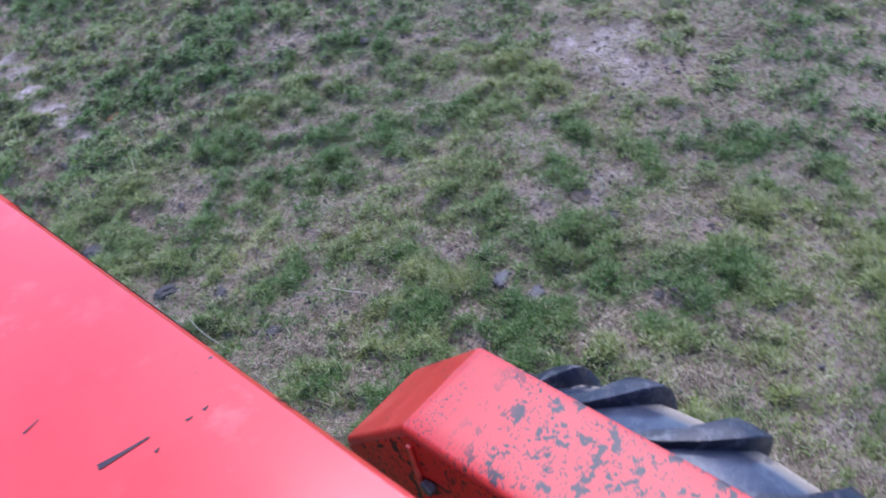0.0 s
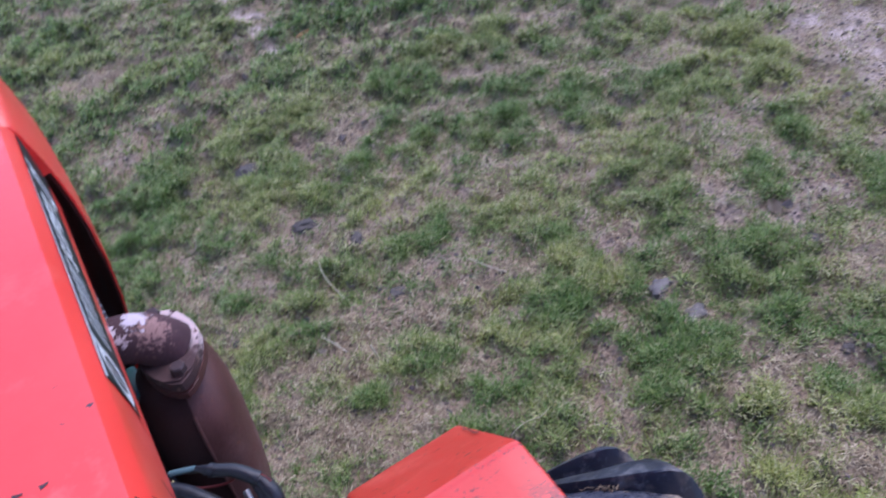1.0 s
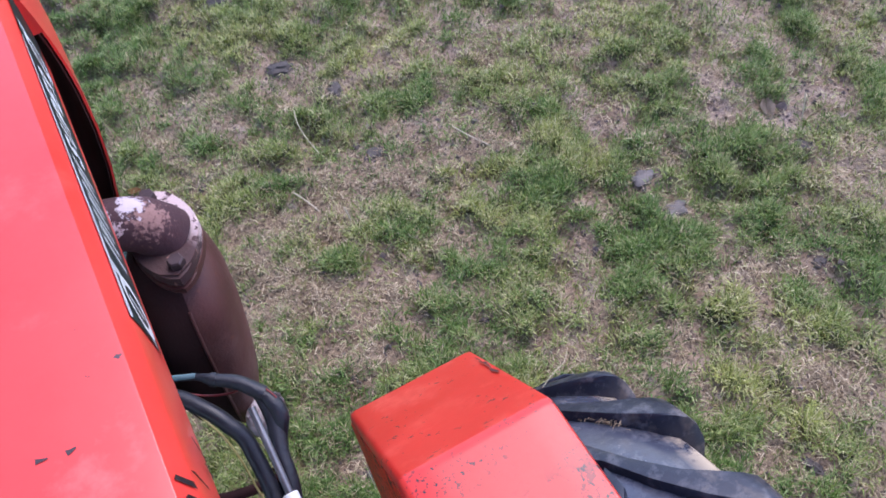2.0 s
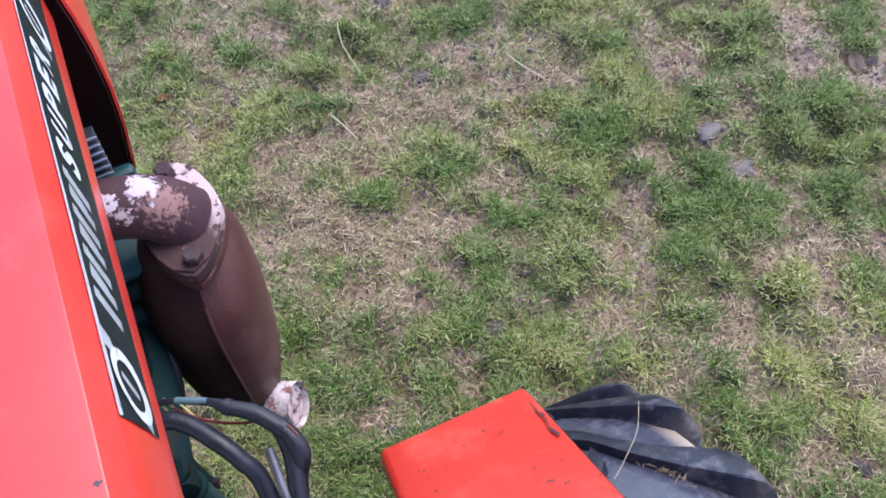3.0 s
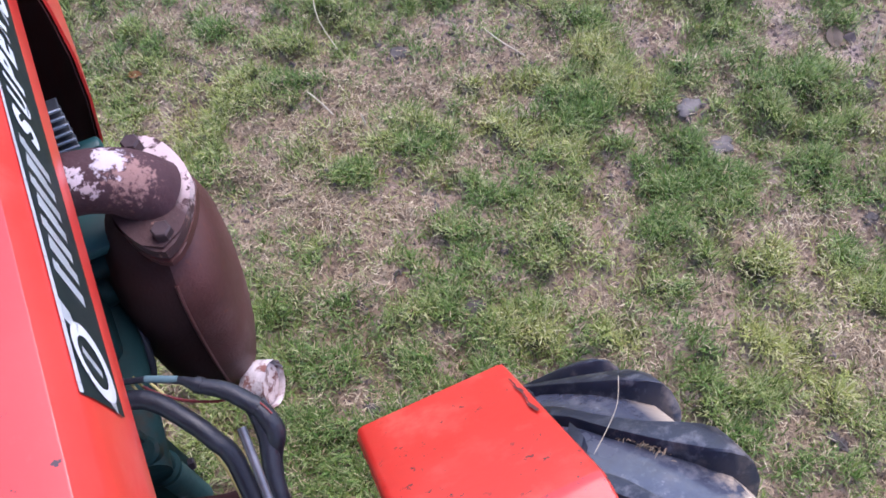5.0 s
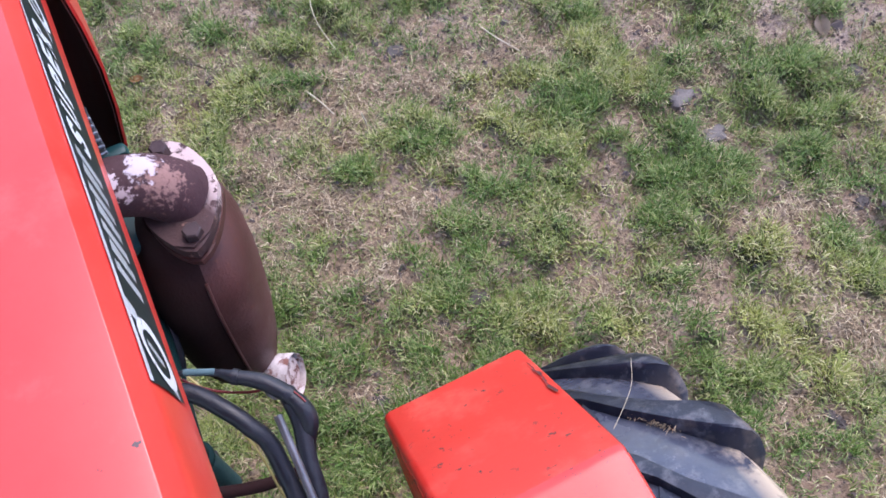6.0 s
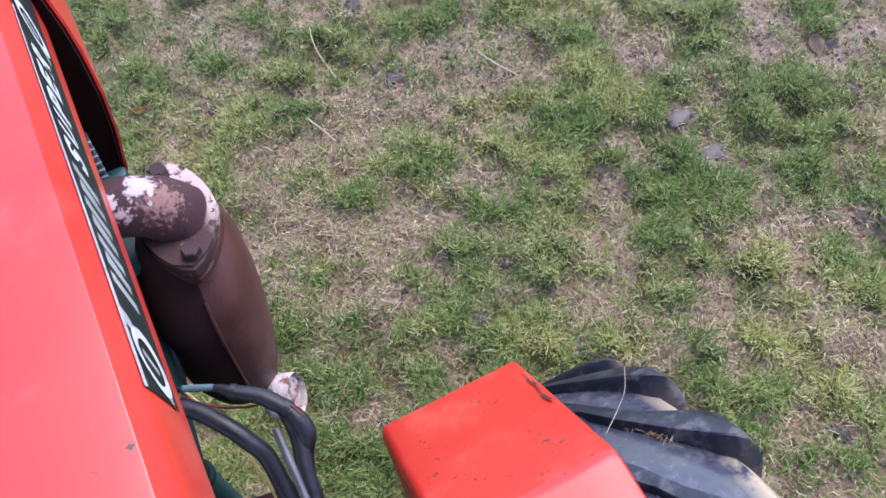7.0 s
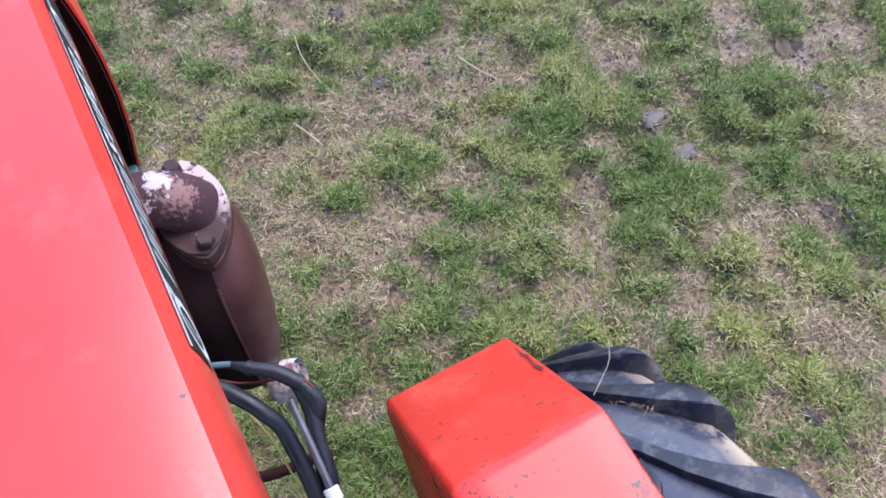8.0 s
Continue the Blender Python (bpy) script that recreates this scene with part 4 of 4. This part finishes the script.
elbow = part("exhaust_elbow", tube([(-0.05, 0.796, 0.940), (0.02, 0.796, 0.942), (0.07, 0.795, 0.943), (0.100, 0.793, 0.9415), (0.1235, 0.790, 0.932), (0.1365, 0.788, 0.917), (FX, FY, FZ)],
                                   [0.0250, 0.0250, 0.0250, 0.0255, 0.0268, 0.0285, 0.031], 28, 8, 0.02), rust_pipe, tractor, "rusty cast elbow with flaking pale coating")


def flange(z0, z1, grow):
    bm = bmesh.new()
    count = 40
    lower, upper = [], []
    for k in range(count):
        a = 2 * math.pi * k / count
        long, short = 0.061 * grow, 0.0350 * grow
        r = 1 / ((abs(math.cos(a)) / long) ** 1.55 + (abs(math.sin(a)) / short) ** 1.55) ** (1 / 1.55)
        p = (FX - r * math.sin(a) + 0.06 * r * math.cos(a), FY + r * math.cos(a))
        lower.append(bm.verts.new((*p, z0)))
        upper.append(bm.verts.new((*p, z1)))
    for k in range(count):
        j = (k + 1) % count
        bm.faces.new((lower[k], lower[j], upper[j], upper[k]))
    bm.faces.new(lower[::-1])
    top = bm.faces.new(upper)
    bmesh.ops.bevel(bm, geom=list(top.edges), offset=0.003, segments=2, affect="EDGES")
    return bm


part("elbow_flange", flange(0.897, 0.911, 1.0), rust_flange, elbow, "pale rust-stained flange")
part("lower_flange", flange(0.886, 0.896, 1.02), rust_shell, elbow)
for y, tall in ((FY - 0.046, 0.920), (FY + 0.044, 0.924)):
    part("flange_bolt", drum((FX, y, 0.909), (FX, y, tall), 0.0085, 6, 0.0015), bolt_metal, elbow, "dark hexagonal bolt head")


def silencer(side):
    """One pressed half of the silencer; side 1 faces outwards, -1 the engine."""
    levels = [(0.892, 0.030, 0.028), (0.880, 0.045, 0.036), (0.862, 0.062, 0.044), (0.835, 0.073, 0.049), (0.79, 0.079, 0.052), (0.73, 0.080, 0.052), (0.68, 0.076, 0.049), (0.645, 0.068, 0.043), (0.615, 0.052, 0.032), (0.598, 0.030, 0.016)]
    bm = bmesh.new()
    rings = []
    for z, long, short in levels:
        fall = (0.892 - z) / 0.294
        cx, cy = 0.138 - 0.010 * fall, 0.784 - 0.006 * fall
        ring = []
        for k in range(17):
            a = math.pi * k / 16
            along = -math.cos(a) * long
            across = side * short * (1.0 - 0.25 * fall if side > 0 else 1.22 + 0.2 * fall) * math.sin(a) ** 0.8
            turn = 0.10
            ring.append(bm.verts.new((cx + across * math.cos(turn) + along * math.sin(turn), cy + along * math.cos(turn) - across * math.sin(turn), z)))
        rings.append(ring)
    for a, b in zip(rings, rings[1:]):
        for k in range(16):
            bm.faces.new((a[k], a[k + 1], b[k + 1], b[k]))
    bm.faces.new(rings[-1])
    bm.faces.new(rings[0])
    return bm


muffler = part("silencer", silencer(1), rust_shell, tractor, "brown rusted pressed-steel silencer with a welded seam")
part("inner_half", silencer(-1), rust_darkened, muffler, "half facing the engine, with its shade in a darker rust colour")
seam = []
for z, long in ((0.862, 0.063), (0.835, 0.0745), (0.79, 0.0805), (0.73, 0.0815), (0.68, 0.0775), (0.645, 0.0695), (0.615, 0.0535), (0.600, 0.034)):
    fall = (0.892 - z) / 0.294
    seam.append((0.138 - 0.010 * fall - long * math.sin(0.10), 0.784 - 0.006 * fall - long * math.cos(0.10), z))
part("seam", tube(seam, 0.0016, 8, 4), rust_shell, muffler, "raised welded seam")
tail = part("tail_stub", tube([(0.136, 0.708, 0.648), (0.142, 0.704, 0.649), (0.151, 0.699, 0.651), (0.162, 0.693, 0.654)], [0.0205, 0.0248, 0.0252, 0.0246], 28, 6, 0.09, capped=False), ash_white, muffler, "ash-white tail stub")
part("tail_inside", tube([(0.139, 0.706, 0.648), (0.148, 0.701, 0.650), (0.157, 0.6960, 0.6525)], [0.0185, 0.0212, 0.0212], 28, 6), ash_pink, tail, "pinkish rust and ash inside the stub")


# hoses, wires and throttle cable beside the engine
part("thick_hose", tube([(0.02, 0.640, 0.893), (0.077, 0.623, 0.900), (0.096, 0.612, 0.900), (0.112, 0.592, 0.897), (0.124, 0.573, 0.890), (0.133, 0.548, 0.873), (0.125, 0.47, 0.83), (0.06, 0.36, 0.76), (0.0, 0.32, 0.66)], 0.0073, 16, 8, 0.03), rubber_hose, tractor, "thick black rubber hose")
harness = part("wiring_harness", tube([(0.02, 0.655, 0.902), (0.079, 0.636, 0.905), (0.097, 0.629, 0.906), (0.118, 0.618, 0.907), (0.128, 0.610, 0.906), (0.145, 0.598, 0.904), (0.155, 0.587, 0.901), (0.163, 0.577, 0.896)],
                                      [0.0024, 0.0024, 0.0025, 0.0030, 0.0055, 0.0066, 0.0070, 0.0066], 16, 8, 0.10), rubber_hose, tractor, "black taped wiring harness")
loom = part("cable_loom", tube([(0.1615, 0.5790, 0.8975), (0.1655, 0.5700, 0.8940), (0.1665, 0.5580, 0.8860), (0.1550, 0.5430, 0.8660), (0.138, 0.490, 0.835), (0.08, 0.40, 0.76), (0.01, 0.33, 0.66)], [0.0058, 0.0072, 0.0077, 0.0077, 0.0074, 0.0070, 0.0066], 16, 8, 0.05), rubber_hose, tractor, "smooth black corrugated loom")
part("tape_ring", tube([(0.1275, 0.6105, 0.9060), (0.1315, 0.6075, 0.9056)], 0.0064, 16, 3), rubber_hose, harness)
part("tape_ring", tube([(0.1585, 0.5825, 0.8992), (0.1620, 0.5785, 0.8972)], 0.0075, 16, 3), rubber_hose, harness)
part("red_wire", tube([(0.09, 0.629, 0.9), (0.099, 0.62, 0.895), (0.115, 0.608, 0.892), (0.135, 0.597, 0.894), (0.146, 0.592, 0.9)], 0.0011, 8), wire_red, harness)
part("red_wire", tube([(0.1635, 0.583, 0.9035), (0.168, 0.574, 0.902), (0.1705, 0.568, 0.9)], 0.0006, 8), wire_red, harness)
part("harness_branch", tube([(0.160, 0.582, 0.896), (0.160, 0.560, 0.884), (0.154, 0.535, 0.872), (0.148, 0.50, 0.855), (0.12, 0.44, 0.81), (0.05, 0.38, 0.73)], 0.0070, 14, 8, 0.06), rubber_hose, harness, "taped branch of the harness")
part("blue_sleeve", tube([(0.095, 0.6300, 0.9070), (0.106, 0.6245, 0.9078), (0.117, 0.6190, 0.9082)], 0.0027, 10), wire_blue, harness)
for dx in (0.0, 0.006):
    part("yellow_wire", tube([(0.085 + dx, 0.640, 0.885), (0.100 + dx, 0.612, 0.872), (0.115 + dx, 0.580, 0.852), (0.120 + dx, 0.545, 0.826), (0.116 + dx, 0.50, 0.79), (0.06, 0.42, 0.70)], 0.0011, 6), wire_yellow, tractor)
for k in range(2):
    part("yellow_wire", tube([(0.080 + 0.005 * k, 0.640, 0.897), (0.084 + 0.005 * k, 0.632, 0.902), (0.087 + 0.005 * k, 0.624, 0.895)], 0.0010, 6), wire_yellow, tractor)
cable = part("throttle_cable", tube([(0.1485, 0.563, 0.912), (0.148, 0.53, 0.901), (0.147, 0.488, 0.886)], 0.0034, 12), steel_rod, tractor, "bare steel throttle cable end")
part("ferrule", drum((0.147, 0.490, 0.8865), (0.1468, 0.479, 0.8825), 0.0068, 16, 0.001), white_plastic, cable, "white ferrule")
part("cable_sheath", tube([(0.1468, 0.480, 0.883), (0.145, 0.46, 0.872), (0.13, 0.41, 0.83), (0.05, 0.33, 0.72)], 0.005, 12), rubber_hose, cable)
part("linkage_rod", tube([(0.05, 0.575, 0.79), (0.10, 0.56, 0.785), (0.150, 0.552, 0.79)], 0.0055, 10), rust_darkened, tractor, "dark linkage rod")


# wheel guard: top, sloped front, inner side
GX0, GX1 = 0.2195, 0.3485
GUARD = [(0.5475, 0.851), (0.4185, 0.9775), (-0.017, 0.9775), (-0.149, 0.838)]


def guard_line(steps=4, round_off=0.007):
    """The guard's outline of (y, z) with rounded bends."""
    out = [GUARD[0]]
    for i in (1, 2):
        p, a, b = Vector(GUARD[i]), Vector(GUARD[i - 1]), Vector(GUARD[i + 1])
        p0, p1 = p + (a - p).normalized() * round_off, p + (b - p).normalized() * round_off
        for k in range(steps + 1):
            t = k / steps
            out.append(tuple((1 - t) ** 2 * p0 + 2 * t * (1 - t) * p + t * t * p1))
    out.append(GUARD[-1])
    return out


line = guard_line()
roll = [(GX0, -0.010), (GX0 + 0.0010, -0.0042), (GX0 + 0.0032, -0.0012), (GX0 + 0.0070, 0.0)]


def guard_rows(points, across):
    rows = []
    for i, (y, z) in enumerate(points):
        j, k = max(i - 1, 0), min(i + 1, len(points) - 1)
        way = Vector((points[k][0] - points[j][0], points[k][1] - points[j][1])).normalized()
        out = Vector((way.y, -way.x))
        if out.y < 0:
            out = -out
        rows.append([(x, y + out.x * d, z + out.y * d) for x, d in across])
    return rows


guard_across = roll + [(x, 0.0) for x in np.linspace(GX0 + 0.03, GX1 - 0.006, 5)] + [(GX1 - 0.002, -0.001), (GX1, -0.004), (GX1, -0.014)]
guard = part("wheel_guard", sheet(guard_rows(line[2:], guard_across), 0.0025), fender_worn, tractor, "red wheel guard with chipped paint on top")
part("guard_front", sheet(guard_rows(line[:3], guard_across), 0.0025), fender_red, guard, "brighter red sloped front of the guard")
edge = [(y - 0.004 if y > 0.2 else y + 0.004, z - 0.011) for y, z in line]
side_rows = [[(GX0 + 0.0012, 0.185 + (y - 0.185) * k, 0.65 + (z - 0.65) * m) for y, z in edge] for k, m in ((1.0, 1.0), (0.97, 0.66), (0.93, 0.33), (0.89, 0.0))]
bm = sheet(side_rows, 0.0016)
part("guard_side", bm, fender_side, guard, "darker red inner side plate", smooth=False)
part("side_rib", box((GX0 - 0.006, 0.405, 0.70), (GX0 - 0.001, 0.412, 0.958), 0.001, 1), fender_red, guard)
part("side_bolt", drum((GX0 - 0.002, 0.392, 0.90), (GX0 - 0.012, 0.392, 0.90), 0.009, 6, 0.001), steel_rod, guard, "bright bolt head")
part("guard_stay", box((0.0, 0.16, 0.55), (GX0 + 0.001, 0.24, 0.57), 0.003), engine_green, guard)
part("guard_stay", box((GX0 - 0.012, 0.16, 0.55), (GX0 - 0.0005, 0.24, 0.78), 0.002), engine_green, guard)
# a scrape through the paint of the sloped front
bm = bmesh.new()
slope = lambda x, s: (x, 0.5475 - 0.129 * s, 0.851 + 0.1265 * s)
lift = Vector((0, 0.0012, 0.0012))
jag = random.Random(4)
for k in range(9):
    at_s = 0.19 + 0.036 * k
    x = 0.3425 - 0.0002 * k + jag.uniform(-0.001, 0.001)
    w, h = jag.uniform(0.0004, 0.0019), 0.026
    corners = [(x - w, at_s - h), (x + w * 0.5, at_s - h * 0.7), (x + w, at_s + h * 0.5), (x + w * 0.1, at_s + h), (x - w * 0.8, at_s + h * 0.4)]
    bm.faces.new([bm.verts.new(Vector(slope(a, b)) + lift) for a, b in corners])
part("scrape", bm, lining_dark, guard, "dark scrape in the paint", smooth=False)


# wheels
def tread_radius(u):
    """Carcass radius at a distance u from the tyre's middle plane."""
    return 0.4215 - 0.028 * (abs(u) / 0.105) ** 2.6


def build_wheel(centre_x, out, label):
    """out: 1 for the right wheel, -1 for the left."""
    spot = Vector((centre_x, AXLE_Y, AXLE_Z))

    def at(u, r, a):
        return spot + Vector((out * u, r * math.cos(a), r * math.sin(a)))

    wheel = part("wheel", ring_mesh([(-0.075, 0.205), (-0.082, 0.222), (-0.072, 0.226), (-0.06, 0.208), (-0.02, 0.195), (0.02, 0.195), (0.06, 0.208), (0.072, 0.226), (0.082, 0.222), (0.075, 0.205), (0.05, 0.19), (0.03, 0.12), (0.04, 0.06), (0.04, 0.001), (-0.04, 0.001), (-0.04, 0.12), (-0.055, 0.19)], at, 48), rim_grey, tractor, label)
    section = [(-0.085, 0.212), (-0.104, 0.250), (-0.115, 0.300), (-0.117, 0.350), (-0.111, 0.376)]
    section += [(u, tread_radius(u)) for u in np.linspace(-0.098, 0.098, 11)]
    section += [(0.111, 0.376), (0.117, 0.350), (0.115, 0.300), (0.104, 0.250), (0.085, 0.212)]
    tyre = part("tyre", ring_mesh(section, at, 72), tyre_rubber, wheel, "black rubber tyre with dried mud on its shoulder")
    for side in (1, -1):
        for k in range(20):
            start = radians(57.5 + 18 * k + (0 if side == 1 else 9))
            part("lug", lug_mesh(at, side, start), lug_rubber, tyre)
    return wheel


def ring_mesh(section, at, count):
    bm = bmesh.new()
    rings = [[bm.verts.new(at(u, r, 2 * math.pi * k / count)) for u, r in section] for k in range(count)]
    n = len(section)
    for k in range(count):
        a, b = rings[k], rings[(k + 1) % count]
        for i in range(n - 1):
            bm.faces.new((a[i], a[i + 1], b[i + 1], b[i]))
    return bm


def lug_mesh(at, side, end_angle):
    """A bent tread bar from near the middle of the tread over the shoulder; end_angle is where it meets the shoulder."""
    stations = [(-0.008, -20.5, 0.432, 0.014), (0.012, -16.5, 0.432, 0.0135), (0.032, -10.8, 0.431, 0.0138), (0.060, -5.6, 0.430, 0.0148), (0.086, -2.3, 0.4285, 0.0180), (0.100, -0.9, 0.4262, 0.0180), (0.110, -0.2, 0.4205, 0.0178), (0.1165, 0.2, 0.410, 0.0172), (0.1195, 0.4, 0.395, 0.0165), (0.1205, 0.6, 0.368, 0.0160)]
    bm = bmesh.new()
    rings = []
    for u, lag, top, wide in stations:
        base = tread_radius(min(u, 0.104)) - (0.004 if u < 0.11 else 0.020)
        mid = end_angle + radians(lag)
        ring = []
        for offset, r in ((-wide * 1.42, base), (-wide * 1.32, top - 0.010), (-wide * 1.24, top - 0.0028), (-wide * 1.12, top - 0.0005), (0.0, top + 0.0008), (wide * 0.98, top - 0.0002), (wide * 1.10, top - 0.0020), (wide * 1.16, top - 0.010), (wide * 1.24, base)):
            uu = u if r > base else min(u, 0.112)
            worn = 0.0011 * noise.noise(Vector((u * 55, offset * 70, mid * 9)))
            ring.append(bm.verts.new(at(side * uu, r + worn, mid + offset / 0.42)))
        rings.append(ring)
    for a, b in zip(rings, rings[1:]):
        for i in range(8):
            bm.faces.new((a[i], a[i + 1], b[i + 1], b[i]))
    bm.faces.new(rings[0])
    bm.faces.new(rings[-1])
    return bm


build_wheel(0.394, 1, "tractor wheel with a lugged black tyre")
build_wheel(2 * MID - 0.394, -1, "tractor wheel with a lugged black tyre")


# ---------------------------------------------------------------- small things on the ground
def clod(x, y, size, seed):
    bm = bmesh.new()
    bmesh.ops.create_icosphere(bm, subdivisions=3, radius=1)
    for v in bm.verts:
        n = v.co.normalized()
        r = 1 + 0.5 * noise.noise(n * 1.4 + Vector((seed, 0, 0))) + 0.4 * noise.noise(n * 3.5 + Vector((0, seed, 0))) + 0.2 * noise.noise(n * 9 + Vector((0, 0, seed)))
        v.co = Vector((n.x * r * size, n.y * r * size * (0.7 + 0.2 * math.sin(seed)), max(n.z * r, -0.35) * size * 0.36))
    bmesh.ops.transform(bm, matrix=Matrix.Rotation(seed * 1.7, 4, "Z"), verts=bm.verts)
    h = float(ground_height(np.array([x]), np.array([y]))[0])
    bmesh.ops.translate(bm, vec=(x, y, h + 0.06 * size), verts=bm.verts)
    ob = part("earth_clod", bm, clod_earth)
    return tagged(ob, "dark damp clod of earth lying in the grass", "clod", "earth clods in the grass")


def slab(x, y, size, seed):
    """A flat, ragged plate of wet mud pressed into the turf."""
    bm = bmesh.new()
    count, rings = 36, (0.0, 0.35, 0.65, 0.86, 1.0)
    h = float(ground_height(np.array([x]), np.array([y]))[0])
    loops = []
    for i, f in enumerate(rings):
        loop = []
        for k in range(count):
            a = 2 * math.pi * k / count
            d = Vector((math.cos(a), math.sin(a), 0))
            r = size * f * (0.88 + 0.4 * noise.noise(d * 1.3 + Vector((seed, 0, 0))) + 0.14 * noise.noise(d * 4 + Vector((0, seed, 0))))
            z = (0.012 if i < 3 else 0.009 if i == 3 else -0.006) + 0.004 * noise.noise(Vector((r * d.x * 60, r * d.y * 60, seed)))
            loop.append(bm.verts.new((x + r * d.x, y + 0.8 * r * d.y, h + z)))
        loops.append(loop)
    for p, q in zip(loops, loops[1:]):
        for k in range(count):
            bm.faces.new((p[k], p[(k + 1) % count], q[(k + 1) % count], q[k]))
    bmesh.ops.remove_doubles(bm, verts=bm.verts, dist=0.0004)
    return tagged(part("mud_slab", bm, mud_wet), "flat grey slab of wet mud between tufts", "mud", "wet slabs of mud")


for i, (x, y, s) in enumerate(CLODS):
    clod(x, y, s * 0.85, i + 1.3)
for i, (x, y, s) in enumerate(SLABS):
    slab(x, y, s, i + 3.7)


def leaf(x, y, size, turn, material, label, seed):
    """A curled fallen leaf with a midrib."""
    bm = bmesh.new()
    rows = []
    h = float(ground_height(np.array([x]), np.array([y]))[0]) + 0.012
    for i in range(9):
        t = i / 8
        half_width = size * 0.3 * math.sin(math.pi * (0.04 + 0.92 * t)) ** 0.8
        row = []
        for j in range(-2, 3):
            u = j / 2
            curl = 0.10 * size * u * u + 0.05 * size * math.sin(3 * t + seed)
            row.append(bm.verts.new((half_width * u, size * (t - 0.5), curl + (0.0 if j else -0.03 * size))))
        rows.append(row)
    for a, b in zip(rows, rows[1:]):
        for j in range(4):
            bm.faces.new((a[j], a[j + 1], b[j + 1], b[j]))
    bmesh.ops.solidify(bm, geom=bm.faces, thickness=0.0008)
    bmesh.ops.transform(bm, matrix=Matrix.Translation((x, y, h)) @ Matrix.Rotation(radians(turn), 4, "Z"), verts=bm.verts)
    return tagged(part("fallen_leaf", bm, material), label, "leaf")


leaf(1.519, 1.194, 0.06, 150, leaf_brown, "pale brown curled leaf lying on bare soil", 1)
leaf(0.07, 1.79, 0.035, 60, leaf_orange, "small orange-brown leaf lying in the grass", 2)
leaf(1.014, 3.069, 0.06, 100, leaf_orange, "orange-brown leaf lying in the grass", 3)


def stalk(points, radius, label):
    return tagged(part("straw", tube(points, radius, 6, 5), straw_dry), label, "straw")


stalk([(0.484, 1.412, 0.0), (0.483, 1.416, 0.035), (0.478, 1.420, 0.068)], 0.0021, "short pale straw standing in trampled grass")
stalk([(0.402, 1.558, 0.030), (0.417, 1.516, 0.034), (0.432, 1.474, 0.028)], 0.0016, "dry straw lying on flattened grass")
stalk([(0.512, 1.815, 0.030), (0.499, 1.760, 0.050), (0.494, 1.705, 0.052), (0.505, 1.640, 0.030)], 0.0011, "long bowed dry stalk lying over the grass")
stalk([(0.826, 1.545, 0.030), (0.842, 1.490, 0.036), (0.872, 1.440, 0.028)], 0.0013, "long thin straw lying on trampled soil")
stalk([(1.560, 1.120, 0.010), (1.563, 1.128, 0.045), (1.566, 1.140, 0.080)], 0.0016, "pale straw standing in bare mud")
stalk([(0.350, 0.432, 0.966), (0.370, 0.446, 0.948), (0.395, 0.466, 0.912), (0.418, 0.493, 0.874)], 0.00022, "thin dry straw caught on the red wheel guard")
stalk([(0.300, 0.790, 0.0), (0.304, 0.800, 0.05), (0.306, 0.812, 0.11)], 0.001, "thin dry grass stalk standing beside the tractor")
stalk([(0.250, 0.805, 0.0), (0.253, 0.812, 0.04), (0.252, 0.825, 0.08)], 0.001, "thin dry grass stalk standing beside the tractor")


def wisp(seed):
    """A tangle of dry grass caught between the tread bars."""
    rng = random.Random(seed)
    bm = bmesh.new()
    for k in range(1000):
        t = rng.random()
        u, a = 0.040 + 0.024 * t + rng.gauss(0, 0.004), radians(47.5 + 6.0 * t + rng.gauss(0, 0.7))
        r = tread_radius(u) + rng.uniform(0.0006, 0.006)
        p = Vector((0.394 + u, AXLE_Y + r * math.cos(a), AXLE_Z + r * math.sin(a)))
        d = Vector((rng.uniform(-1, 1), rng.uniform(-0.6, 0.6), rng.uniform(-0.4, 0.3))).normalized() * rng.uniform(0.0012, 0.006)
        s = d.cross(Vector((0, 0.4, 1))).normalized() * 0.00028
        bm.faces.new([bm.verts.new(q) for q in (p - d - s, p - d + s, p + d + s, p + d - s)])
    return tagged(part("dry_grass_wisp", bm, straw_brown, smooth=False), "tangle of dry grass caught in the tyre tread", "dry grass", kind="stuff")


wisp(5)
